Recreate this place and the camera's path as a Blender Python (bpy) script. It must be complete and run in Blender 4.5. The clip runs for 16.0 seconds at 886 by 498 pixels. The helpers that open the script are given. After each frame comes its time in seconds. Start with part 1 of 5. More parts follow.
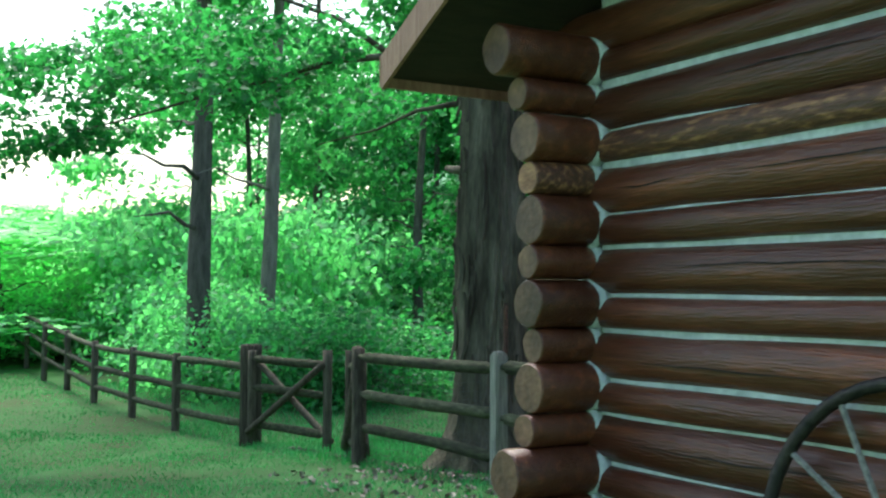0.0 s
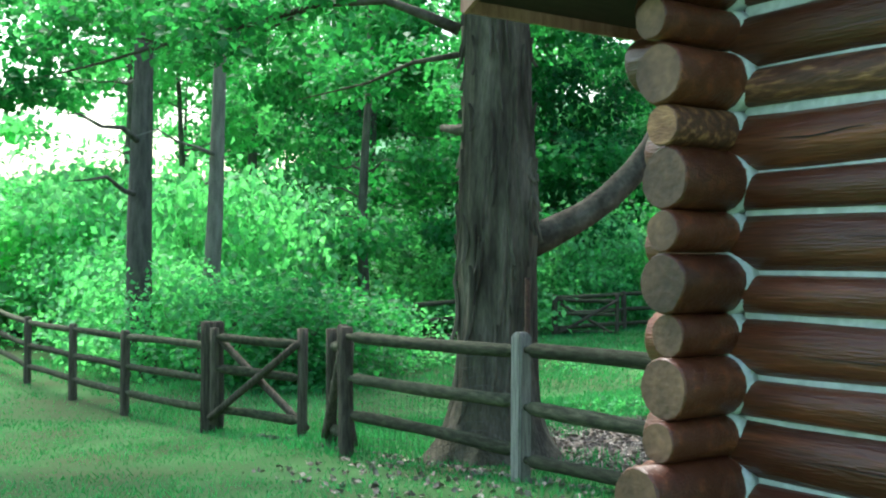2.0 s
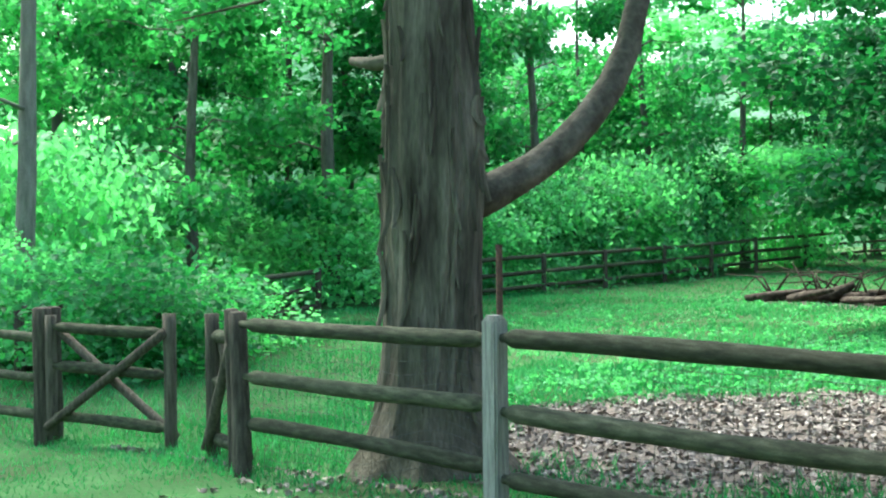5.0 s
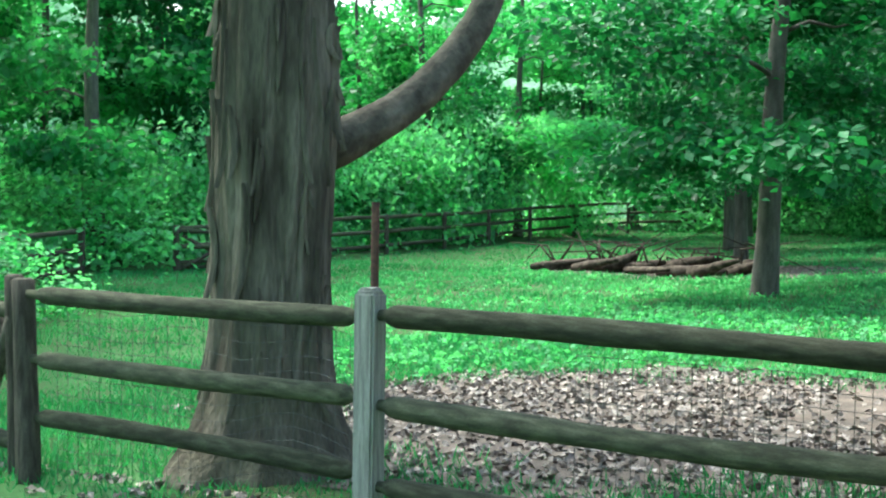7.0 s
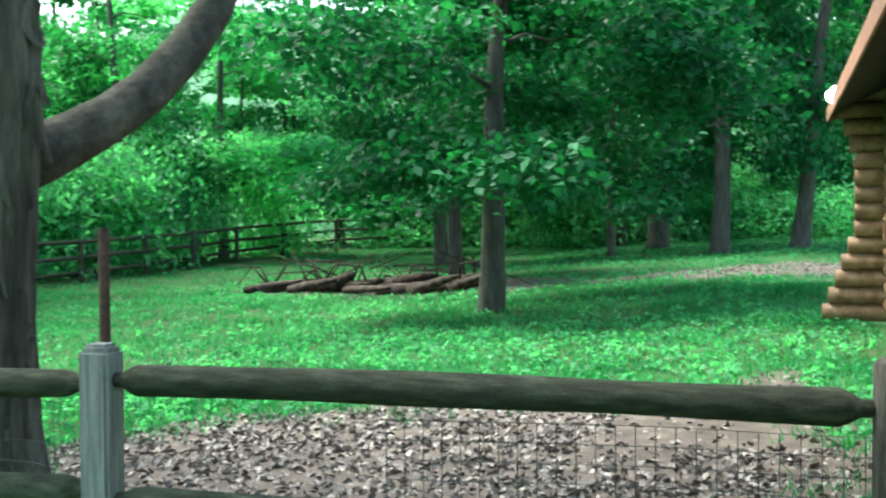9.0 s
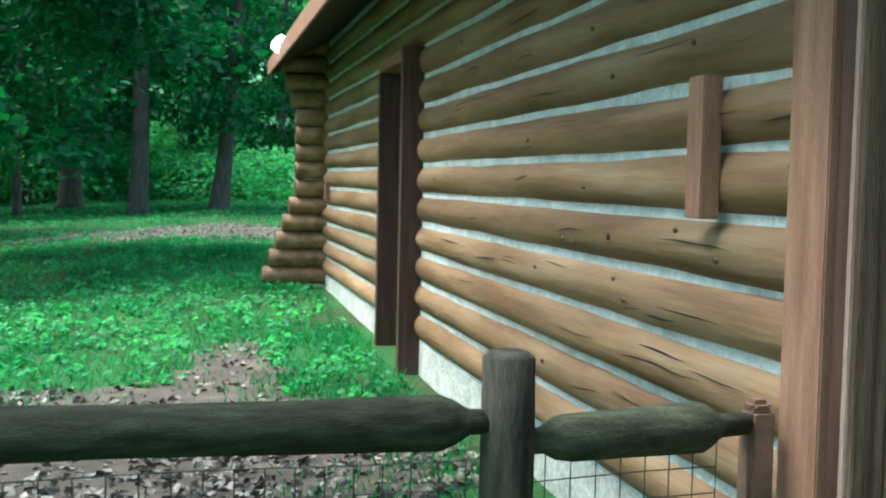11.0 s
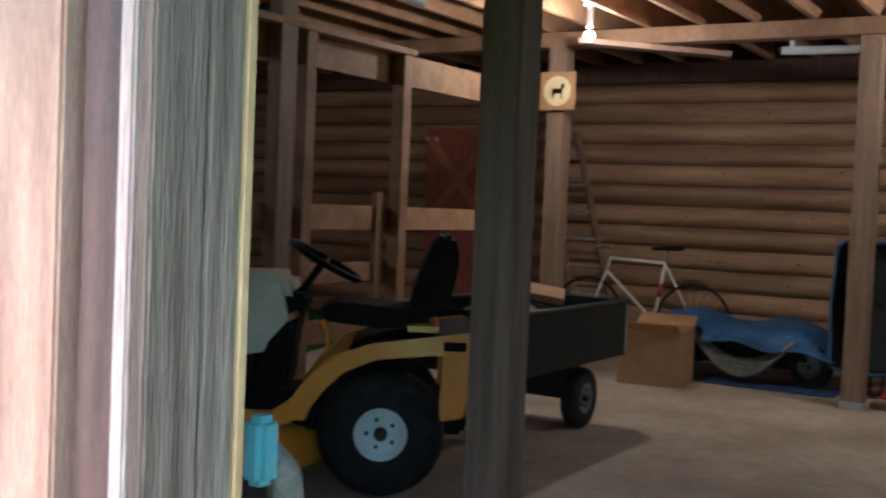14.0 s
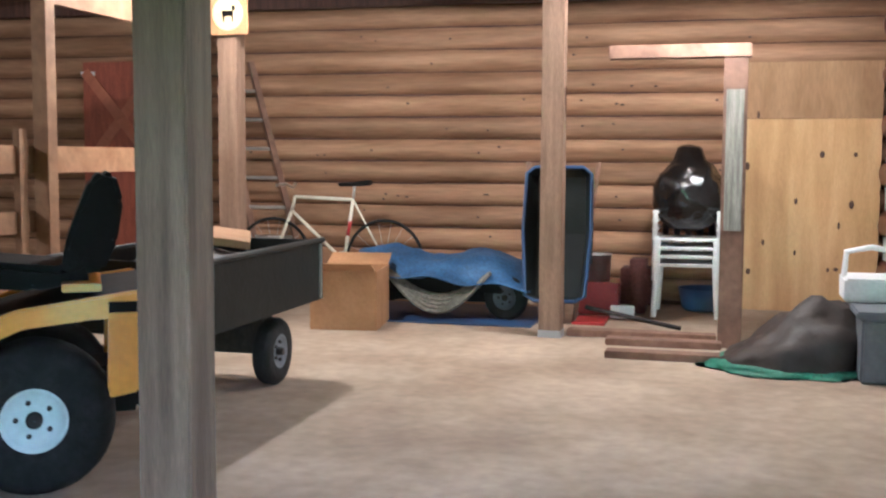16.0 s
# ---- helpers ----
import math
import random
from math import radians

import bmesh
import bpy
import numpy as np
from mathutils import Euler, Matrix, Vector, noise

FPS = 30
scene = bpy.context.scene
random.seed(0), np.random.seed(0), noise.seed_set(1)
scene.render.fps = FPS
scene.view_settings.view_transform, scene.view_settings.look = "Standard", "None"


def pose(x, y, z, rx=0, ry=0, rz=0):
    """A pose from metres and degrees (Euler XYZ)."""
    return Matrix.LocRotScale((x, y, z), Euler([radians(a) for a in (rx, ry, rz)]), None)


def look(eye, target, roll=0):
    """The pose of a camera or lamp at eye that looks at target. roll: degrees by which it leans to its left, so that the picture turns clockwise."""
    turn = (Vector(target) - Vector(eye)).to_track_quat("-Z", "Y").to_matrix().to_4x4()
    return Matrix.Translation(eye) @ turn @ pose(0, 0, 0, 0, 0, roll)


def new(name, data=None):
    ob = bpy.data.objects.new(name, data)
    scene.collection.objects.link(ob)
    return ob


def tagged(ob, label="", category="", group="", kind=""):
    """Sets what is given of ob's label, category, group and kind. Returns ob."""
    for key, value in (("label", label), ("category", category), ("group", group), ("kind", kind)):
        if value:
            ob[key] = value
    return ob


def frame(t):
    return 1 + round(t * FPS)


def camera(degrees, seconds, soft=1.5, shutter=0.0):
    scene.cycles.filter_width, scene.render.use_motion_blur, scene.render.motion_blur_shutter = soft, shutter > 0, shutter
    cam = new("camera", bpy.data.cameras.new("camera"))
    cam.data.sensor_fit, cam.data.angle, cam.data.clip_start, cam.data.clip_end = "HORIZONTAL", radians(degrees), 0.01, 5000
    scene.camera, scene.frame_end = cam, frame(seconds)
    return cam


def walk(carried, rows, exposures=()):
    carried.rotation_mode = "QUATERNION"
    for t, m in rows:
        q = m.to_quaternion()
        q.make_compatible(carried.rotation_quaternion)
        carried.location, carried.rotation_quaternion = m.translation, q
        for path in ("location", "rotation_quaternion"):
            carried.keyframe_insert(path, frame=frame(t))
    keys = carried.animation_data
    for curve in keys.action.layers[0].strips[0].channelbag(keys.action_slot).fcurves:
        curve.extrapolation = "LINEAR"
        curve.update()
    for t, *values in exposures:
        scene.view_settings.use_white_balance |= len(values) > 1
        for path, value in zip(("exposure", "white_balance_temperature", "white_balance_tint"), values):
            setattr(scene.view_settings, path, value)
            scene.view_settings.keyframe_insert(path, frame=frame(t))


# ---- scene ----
cam = camera(43.8, 16.0, soft=2.1, shutter=0.35)
PATH = [
    (0, (4.160, -3.358, 1.326), (2.439, -2.341, 1.407), 0.3),
    (0.5, (3.795, -3.299, 1.316), (2.051, -2.320, 1.360), -0.1),
    (1, (3.443, -3.265, 1.334), (1.707, -2.274, 1.390), 1.9),
    (1.5, (3.150, -3.429, 1.377), (1.470, -2.347, 1.464), -0.6),
    (2, (2.854, -3.406, 1.349), (1.212, -2.265, 1.376), 0.3),
    (2.5, (2.531, -3.300, 1.372), (0.875, -2.178, 1.372), 0.9),
    (3, (2.204, -3.277, 1.336), (0.599, -2.088, 1.433), 1.1),
    (3.5, (1.871, -3.266, 1.346), (0.339, -1.979, 1.355), 1.4),
    (5.8, (0.262, -2.701, 1.304), (-1.098, -1.234, 1.279), 0.0),
    (6, (0.156, -2.649, 1.296), (-1.174, -1.156, 1.268), 1.1),
    (6.5, (-0.165, -2.529, 1.266), (-1.349, -0.918, 1.204), 1.5),
    (7, (-0.437, -2.444, 1.275), (-1.512, -0.760, 1.182), 0.9),
    (7.5, (-0.634, -2.204, 1.271), (-1.668, -0.492, 1.250), -0.3),
    (8, (-0.784, -2.017, 1.305), (-1.688, -0.235, 1.242), 2.3),
    (8.5, (-1.045, -1.804, 1.274), (-1.751, 0.067, 1.228), 1.8),
    (8.7, (-1.119, -1.741, 1.286), (-1.780, 0.145, 1.233), 0.8),
    (10.8, (-1.555, -0.467, 1.207), (-1.207, 1.501, 1.126), 0.8),
    (11, (-1.558, -0.368, 1.207), (-1.105, 1.576, 1.087), 1.2),
    (11.2, (-1.531, -0.250, 1.191), (-1.053, 1.689, 1.089), 0.0),
    (11.5, (-1.454, -0.083, 1.195), (-0.815, 1.811, 1.119), 1.0),
    (12, (-1.380, 0.122, 1.196), (-0.433, 1.881, 1.102), 1.6),
    (12.5, (-1.412, 0.376, 1.211), (-0.063, 1.852, 1.161), -0.6),
    (13, (-1.330, 0.554, 1.199), (0.224, 1.808, 1.081), 1.7),
    (13.5, (-1.109, 0.721, 1.191), (0.489, 1.922, 1.108), 0.1),
    (14, (-0.949, 0.877, 1.232), (0.754, 1.922, 1.153), 2.4),
    (14.5, (-0.882, 1.022, 1.192), (0.938, 1.850, 1.133), 0.7),
    (15, (-0.796, 1.132, 1.195), (1.091, 1.789, 1.099), 1.5),
    (15.5, (-0.557, 1.165, 1.171), (1.356, 1.740, 1.069), -0.5),
    (16, (-0.344, 1.198, 1.160), (1.583, 1.709, 0.994), 0.3),
]
EXPOSURES = [(0, 1.25, 6300, 4), (1.5, 1.5, 6300, 3), (3.5, 2.0, 6300, 1), (6, 2.05, 6250, 0), (8.7, 1.85, 6200, 0), (10.8, 1.35, 5750, -4), (11.5, 1.3, 5500, -3), (12, 1.25, 5000, -1), (12.5, 1.4, 4700, -3), (13, 2.0, 4650, -2), (13.5, 2.5, 4750, 2), (14.0, 3.1, 4950, 9), (14.5, 4.15, 5050, 13), (15, 4.55, 5000, 13), (16, 5.1, 4900, 11)]
walk(cam, [(t, look(eye, target, roll)) for t, eye, target, roll in PATH], EXPOSURES)

# ---- light: bright overcast sky above the trees, two bare bulbs in the barn and an added third ----
world = bpy.data.worlds.new("world")
scene.world = world
world.use_nodes = True
wn = world.node_tree.nodes
sky = wn.new("ShaderNodeTexSky")
sky.sky_type = "NISHITA"
sky.sun_disc = False
sky.sun_elevation = radians(55)
sky.sun_rotation = radians(-75)
sky.dust_density = 3.0
sky.air_density = 1.5
world.node_tree.links.new(sky.outputs[0], wn["Background"].inputs[0])
wn["Background"].inputs[1].default_value = 0.15
sun_data = bpy.data.lights.new("sun", "SUN")
sun_data.energy, sun_data.angle, sun_data.color = 4.0, radians(28), (1.0, 0.97, 0.93)
sun = new("sun", sun_data)
sun.matrix_world = look((-19, 4, 40), (0, 0, 0))


def bulb_light(x, y, z, watts):
    d = bpy.data.lights.new("bulb_light", "POINT")
    d.energy, d.color, d.shadow_soft_size = watts, (1.0, 0.82, 0.64), 0.04
    ob = new("bulb_light", d)
    ob.location = (x, y, z)


# the last bulb is an unseen extra that brightens the stall side
BULBS = [(6.04, 4.06, 2.435), (6.6, 1.35, 2.42), (3.2, 7.4, 2.42)]
for b in BULBS:
    bulb_light(*b, 3.0)

# ---- materials ----
MATS = {}


def mat(name, c1, c2=None, rough=0.8, scale=6.0, stretch=(1, 1, 1), bump=0.3, metal=0.0, fine=40.0, coat=0.0, trans=0.0,
        rand=0.0, c3=None, island=False, spec=0.5, amp=0.25):
    """A surface of two or three colours mixed by coarse and fine noise, with bump; rand varies it piece by piece."""
    if name in MATS:
        return MATS[name]
    m = bpy.data.materials.new(name)
    m.use_nodes = True
    nt = m.node_tree
    n, l = nt.nodes, nt.links
    bs = n["Principled BSDF"]
    c2 = c2 or c1
    tc = n.new("ShaderNodeTexCoord")
    mp = n.new("ShaderNodeMapping")
    mp.inputs["Scale"].default_value = stretch
    l.new(tc.outputs["Object"], mp.inputs["Vector"])
    n1, n2 = n.new("ShaderNodeTexNoise"), n.new("ShaderNodeTexNoise")
    n1.inputs["Scale"].default_value, n1.inputs["Detail"].default_value = scale, 5
    n2.inputs["Scale"].default_value, n2.inputs["Detail"].default_value = fine, 3
    vec = mp.outputs["Vector"]
    if rand:
        oi = n.new("ShaderNodeObjectInfo")
        ad = n.new("ShaderNodeVectorMath")
        ad.operation = "MULTIPLY_ADD"
        cmb = n.new("ShaderNodeCombineXYZ")
        for i in range(3):
            l.new(oi.outputs["Random"], cmb.inputs[i])
        l.new(cmb.outputs[0], ad.inputs[0])
        ad.inputs[1].default_value = (37, 19, 53)
        l.new(vec, ad.inputs[2])
        vec = ad.outputs[0]
    l.new(vec, n1.inputs["Vector"])
    l.new(vec, n2.inputs["Vector"])
    rp = n.new("ShaderNodeValToRGB")
    e = rp.color_ramp.elements
    e[0].position, e[0].color = 0.35, (*c1, 1)
    e[1].position, e[1].color = 0.68, (*c2, 1)
    if c3:
        x = e.new(0.52)
        x.color = (*c3, 1)
    l.new(n1.outputs[0], rp.inputs[0])
    mr = n.new("ShaderNodeMapRange")
    mr.inputs[1].default_value, mr.inputs[2].default_value = 0.3, 0.7
    mr.inputs[3].default_value, mr.inputs[4].default_value = 1 - amp, 1 + amp
    l.new(n2.outputs[0], mr.inputs[0])
    val = mr.outputs[0]
    if rand or island:
        src = n.new("ShaderNodeNewGeometry").outputs["Random Per Island"] if island else oi.outputs["Random"]
        r2 = n.new("ShaderNodeMapRange")
        k = rand or 0.35
        r2.inputs[3].default_value, r2.inputs[4].default_value = 1 - k, 1 + k
        l.new(src, r2.inputs[0])
        mu = n.new("ShaderNodeMath")
        mu.operation = "MULTIPLY"
        l.new(val, mu.inputs[0])
        l.new(r2.outputs[0], mu.inputs[1])
        val = mu.outputs[0]
    mx = n.new("ShaderNodeVectorMath")
    mx.operation = "SCALE"
    l.new(rp.outputs[0], mx.inputs[0])
    l.new(val, mx.inputs["Scale"])
    l.new(mx.outputs[0], bs.inputs["Base Color"])
    bs.inputs["Roughness"].default_value = rough
    bs.inputs["Metallic"].default_value = metal
    bs.inputs["Coat Weight"].default_value = coat
    bs.inputs["Specular IOR Level"].default_value = spec
    if bump:
        bp = n.new("ShaderNodeBump")
        bp.inputs["Strength"].default_value = bump
        bp.inputs["Distance"].default_value = 0.02
        sm = n.new("ShaderNodeMath")
        l.new(n1.outputs[0], sm.inputs[0])
        l.new(n2.outputs[0], sm.inputs[1])
        l.new(sm.outputs[0], bp.inputs["Height"])
        l.new(bp.outputs[0], bs.inputs["Normal"])
    if trans:
        tr = n.new("ShaderNodeBsdfTranslucent")
        br = n.new("ShaderNodeVectorMath")
        br.operation = "MULTIPLY"
        br.inputs[1].default_value = (1.25, 1.75, 0.95)
        l.new(mx.outputs[0], br.inputs[0])
        l.new(br.outputs[0], tr.inputs[0])
        ms = n.new("ShaderNodeMixShader")
        ms.inputs[0].default_value = trans
        l.new(bs.outputs[0], ms.inputs[1])
        l.new(tr.outputs[0], ms.inputs[2])
        l.new(ms.outputs[0], n["Material Output"].inputs[0])
    MATS[name] = m
    return m


def glow(name, color, strength):
    m = bpy.data.materials.new(name)
    m.use_nodes = True
    b = m.node_tree.nodes["Principled BSDF"]
    b.inputs["Base Color"].default_value = (*color, 1)
    b.inputs["Emission Color"].default_value = (*color, 1)
    b.inputs["Emission Strength"].default_value = strength
    return m


DARKLOG = mat("stained_log", (0.086, 0.022, 0.010), (0.172, 0.050, 0.022), 0.33, 3, (0.5, 6, 6), 0.4, rand=0.28, fine=18, c3=(0.100, 0.032, 0.017), amp=0.3)
DARKEND = mat("stained_log_end", (0.075, 0.036, 0.022), (0.19, 0.095, 0.055), 0.6, 5, (1, 1, 1), 0.3, rand=0.28, fine=30)
PALELOG = mat("honey_log", (0.165, 0.088, 0.044), (0.315, 0.208, 0.125), 0.62, 2.0, (4, 0.4, 4), 0.22, rand=0.15, fine=12, c3=(0.25, 0.148, 0.080), amp=0.13, spec=0.3)
INLOG = mat("inner_log", (0.20, 0.105, 0.056), (0.34, 0.20, 0.12), 0.7, 2.0, (4, 0.4, 4), 0.2, rand=0.22, fine=12, amp=0.14, spec=0.3)
CHINK = mat("chinking", (0.44, 0.48, 0.49), (0.64, 0.67, 0.68), 0.95, 7, (1, 1, 1), 0.5, amp=0.12)
CRACK = mat("crack", (0.012, 0.008, 0.006), (0.02, 0.012, 0.01), 0.9, bump=0)
KNOT = mat("knot", (0.05, 0.025, 0.015), (0.10, 0.05, 0.03), 0.7, 30, bump=0.2)
RAWLOG = mat("peeled_log", (0.22, 0.09, 0.04), (0.42, 0.20, 0.09), 0.6, 12, (1, 4, 4), 0.3)
TRIM = mat("red_brown_trim", (0.25, 0.115, 0.072), (0.39, 0.205, 0.135), 0.65, 4, (8, 8, 0.7), 0.3, fine=60)
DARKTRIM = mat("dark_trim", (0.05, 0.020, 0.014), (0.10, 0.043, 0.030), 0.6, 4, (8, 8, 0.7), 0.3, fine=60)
GREYPOST = mat("weathered_jamb", (0.105, 0.055, 0.033), (0.345, 0.235, 0.165), 0.85, 2.2, (12, 12, 0.4), 0.9, fine=32, c3=(0.225, 0.142, 0.096), amp=0.34)
PALESTRIP = mat("pale_strip", (0.27, 0.165, 0.13), (0.37, 0.255, 0.205), 0.8, 4, (8, 8, 0.6), 0.3)
FOUND = mat("foundation_block", (0.40, 0.39, 0.36), (0.55, 0.54, 0.50), 0.95, 8, bump=0.4)
CONC = mat("concrete_floor", (0.27, 0.20, 0.145), (0.41, 0.325, 0.25), 0.8, 1.3, bump=0.08, fine=12, c3=(0.345, 0.27, 0.20), amp=0.12)
LUMBER = mat("framing_lumber", (0.200, 0.100, 0.046), (0.300, 0.165, 0.086), 0.75, 2, (2.5, 2.5, 2.5), 0.12, rand=0.2, fine=9, amp=0.12)
POSTBROWN = mat("barn_post", (0.16, 0.095, 0.06), (0.24, 0.15, 0.10), 0.7, 3, (8, 8, 0.6), 0.25, fine=40)
POSTGREY = mat("grey_post", (0.080, 0.046, 0.028), (0.160, 0.103, 0.065), 0.8, 3, (9, 9, 0.5), 0.35, fine=45)
DECK = mat("roof_deck", (0.20, 0.13, 0.08), (0.30, 0.205, 0.13), 0.8, 3, (1, 7, 1), 0.2)
# near-black boards: the shade under the eaves is put into this colour
SHADED_SOFFIT = mat("soffit_boards_shaded", (0.018, 0.011, 0.008), (0.036, 0.021, 0.015), 0.75, 4, (8, 1, 1), 0.3)
SHINGLE = mat("roof_shingle", (0.05, 0.045, 0.045), (0.09, 0.08, 0.08), 0.9, 12)
FENCE = mat("fence_wood", (0.033, 0.035, 0.023), (0.088, 0.092, 0.060), 0.9, 4, (2, 9, 9), 0.5, rand=0.28, fine=35, c3=(0.056, 0.059, 0.037), spec=0.15)
FENCEPOST = mat("fence_post_wood", (0.045, 0.038, 0.03), (0.11, 0.095, 0.075), 0.9, 4, (9, 9, 1), 0.5, rand=0.2, fine=35, spec=0.15)
GREYWOOD = mat("grey_weathered_post", (0.16, 0.155, 0.14), (0.30, 0.29, 0.26), 0.9, 4, (12, 12, 0.8), 0.5, fine=40, c3=(0.24, 0.235, 0.21))
RUST = mat("rusty_iron", (0.05, 0.025, 0.018), (0.10, 0.045, 0.03), 0.8, 20, metal=0.2)
IRON = mat("dark_iron", (0.02, 0.018, 0.017), (0.05, 0.04, 0.035), 0.6, 18, metal=0.5)
WIRE = mat("wire", (0.06, 0.06, 0.055), (0.10, 0.10, 0.09), 0.6, metal=0.5, bump=0)
BARK = mat("shaggy_bark", (0.036, 0.031, 0.023), (0.150, 0.133, 0.102), 0.95, 1.7, (3, 3, 0.6), 0.8, fine=15, c3=(0.088, 0.080, 0.059), amp=0.26, spec=0.15)
LIMBBARK = mat("limb_bark", (0.050, 0.044, 0.034), (0.105, 0.094, 0.074), 0.95, 4, (1.5, 1.5, 1.5), 0.6, fine=14, spec=0.15)
ROTTEN = mat("rotten_wood", (0.022, 0.017, 0.013), (0.085, 0.068, 0.053), 0.95, 3, (2, 2, 2), 0.8, fine=14, amp=0.3, spec=0.1)
BARK2 = mat("smooth_bark", (0.05, 0.045, 0.038), (0.11, 0.10, 0.085), 0.95, 3, (4, 4, 0.8), 0.6, fine=30, rand=0.2)
GROUND = mat("soil", (0.045, 0.062, 0.026), (0.050, 0.120, 0.040), 0.95, 0.9, bump=0.5, fine=26, c3=(0.032, 0.085, 0.026), spec=0.1)
LITTER = mat("leaf_litter_soil", (0.055, 0.040, 0.030), (0.125, 0.096, 0.075), 0.95, 5, bump=0.6, fine=60, c3=(0.082, 0.061, 0.047))
GRASS = mat("grass_blade", (0.026, 0.152, 0.054), (0.074, 0.285, 0.115), 0.75, 0.5, bump=0, trans=0.35, island=True, spec=0.05)
DEADLEAF = mat("dead_leaf", (0.07, 0.052, 0.041), (0.34, 0.29, 0.25), 0.7, 9, bump=0, island=True)
LEAF = mat("maple_leaf", (0.021, 0.138, 0.042), (0.064, 0.258, 0.092), 0.55, 0.7, bump=0, trans=0.5, island=True, spec=0.25)
# brighter leaf copy: sunlight and haze on the foliage are mixed into the green
LEAFLIGHT = mat("sunlit_haze_leaf", (0.082, 0.295, 0.125), (0.195, 0.49, 0.235), 0.55, 0.5, bump=0, trans=0.55, island=True, spec=0.25)
MEADOW = mat("meadow_weed_leaf", (0.046, 0.205, 0.080), (0.120, 0.355, 0.160), 0.6, 0.7, bump=0, trans=0.5, island=True, spec=0.15)
# distance haze on the open side is put into this pale leaf colour
LEAFPALE = mat("hazy_pale_leaf", (0.20, 0.44, 0.25), (0.34, 0.60, 0.38), 0.6, 0.5, bump=0, trans=0.6, island=True, spec=0.2)
# darker leaf copy: the woodland shade is painted into its green
LEAFDARK = mat("shade_painted_leaf", (0.010, 0.082, 0.027), (0.027, 0.150, 0.050), 0.55, 0.7, bump=0, trans=0.35, island=True, spec=0.2)
YELLOW = mat("tractor_yellow", (0.66, 0.255, 0.016), (0.74, 0.315, 0.026), 0.28, 6, bump=0.03, coat=0.4, amp=0.06)
CREAM = mat("cream_hood", (0.62, 0.58, 0.48), (0.68, 0.64, 0.55), 0.35, 6, bump=0.03, coat=0.3, amp=0.06)
RIM = mat("cream_rim", (0.52, 0.60, 0.59), (0.60, 0.67, 0.66), 0.4, 8, bump=0.03, amp=0.06)
RUBBER = mat("tyre_rubber", (0.006, 0.006, 0.006), (0.016, 0.0155, 0.015), 0.75, 14, bump=0.3, spec=0.3)
BLACK = mat("black_vinyl", (0.006, 0.0055, 0.0055), (0.010, 0.0095, 0.0095), 0.6, 10, bump=0.15, amp=0.06, spec=0.10)
GUNMETAL = mat("dark_green_steel", (0.0060, 0.0074, 0.0066), (0.0120, 0.0142, 0.0126), 0.5, 6, bump=0.1, amp=0.06, spec=0.3)
STEEL = mat("bare_steel", (0.45, 0.45, 0.45), (0.6, 0.6, 0.6), 0.4, 8, metal=0.9, bump=0.05, amp=0.06)
BLUE = mat("blue_tarp", (0.028, 0.085, 0.20), (0.055, 0.14, 0.31), 0.55, 5, bump=0.3)
BLUETUB = mat("blue_plastic", (0.02, 0.05, 0.13), (0.03, 0.07, 0.17), 0.45, 5, bump=0.05, amp=0.06)
TEAL = mat("teal_plastic", (0.17, 0.40, 0.42), (0.22, 0.46, 0.48), 0.4, 5, bump=0.05, amp=0.06)
HOSE = mat("grey_hose", (0.14, 0.13, 0.11), (0.22, 0.20, 0.17), 0.6, 10)
CARD = mat("cardboard", (0.33, 0.17, 0.075), (0.40, 0.215, 0.10), 0.85, 5, bump=0.15, amp=0.06)
WHITE = mat("white_plastic", (0.72, 0.74, 0.76), (0.80, 0.81, 0.83), 0.4, 5, bump=0.03, amp=0.06)
BAG = mat("black_bag", (0.006, 0.005, 0.005), (0.013, 0.011, 0.010), 0.22, 3.5, bump=0.9, fine=9, amp=0.1)
PLY = mat("plywood", (0.40, 0.23, 0.10), (0.53, 0.335, 0.165), 0.7, 1.6, (1, 5, 0.7), 0.1, c3=(0.47, 0.285, 0.13), amp=0.1)
PLYDARK = mat("aged_plywood", (0.25, 0.140, 0.066), (0.36, 0.215, 0.110), 0.75, 1.4, (1, 4, 1), 0.1, fine=12, amp=0.1)
REDBRACE = mat("faded_red_brace", (0.30, 0.095, 0.050), (0.37, 0.125, 0.068), 0.65, 4, (1, 3, 1), 0.15, fine=12, amp=0.1)
OLDBOARD = mat("old_board", (0.14, 0.075, 0.050), (0.225, 0.128, 0.088), 0.8, 3, (2, 2, 2), 0.2, rand=0.2, fine=11, amp=0.15)
REDDOOR = mat("red_door", (0.20, 0.045, 0.025), (0.28, 0.07, 0.035), 0.6, 5, (1, 8, 1), 0.2)
PIPE = mat("grey_pipe", (0.30, 0.30, 0.31), (0.38, 0.38, 0.39), 0.5, 6, bump=0.05, amp=0.06)
DARKCLOTH = mat("dark_tarp", (0.020, 0.014, 0.011), (0.045, 0.032, 0.026), 0.6, 3, bump=0.7, fine=9, amp=0.12)
GREENCLOTH = mat("green_tarp", (0.02, 0.13, 0.085), (0.03, 0.18, 0.115), 0.6, 5, bump=0.3)
GREYTUB = mat("grey_tub", (0.10, 0.11, 0.13), (0.15, 0.16, 0.18), 0.5, 5, bump=0.05, amp=0.06)
RED = mat("red_plastic", (0.30, 0.02, 0.02), (0.38, 0.03, 0.03), 0.45, 5, bump=0.05, amp=0.06)
WINE = mat("wine_fabric", (0.085, 0.025, 0.022), (0.12, 0.04, 0.035), 0.8, 5, bump=0.3)
SIGN = mat("sign_face", (0.62, 0.48, 0.25), (0.70, 0.56, 0.32), 0.5, 5, bump=0.03, amp=0.06)
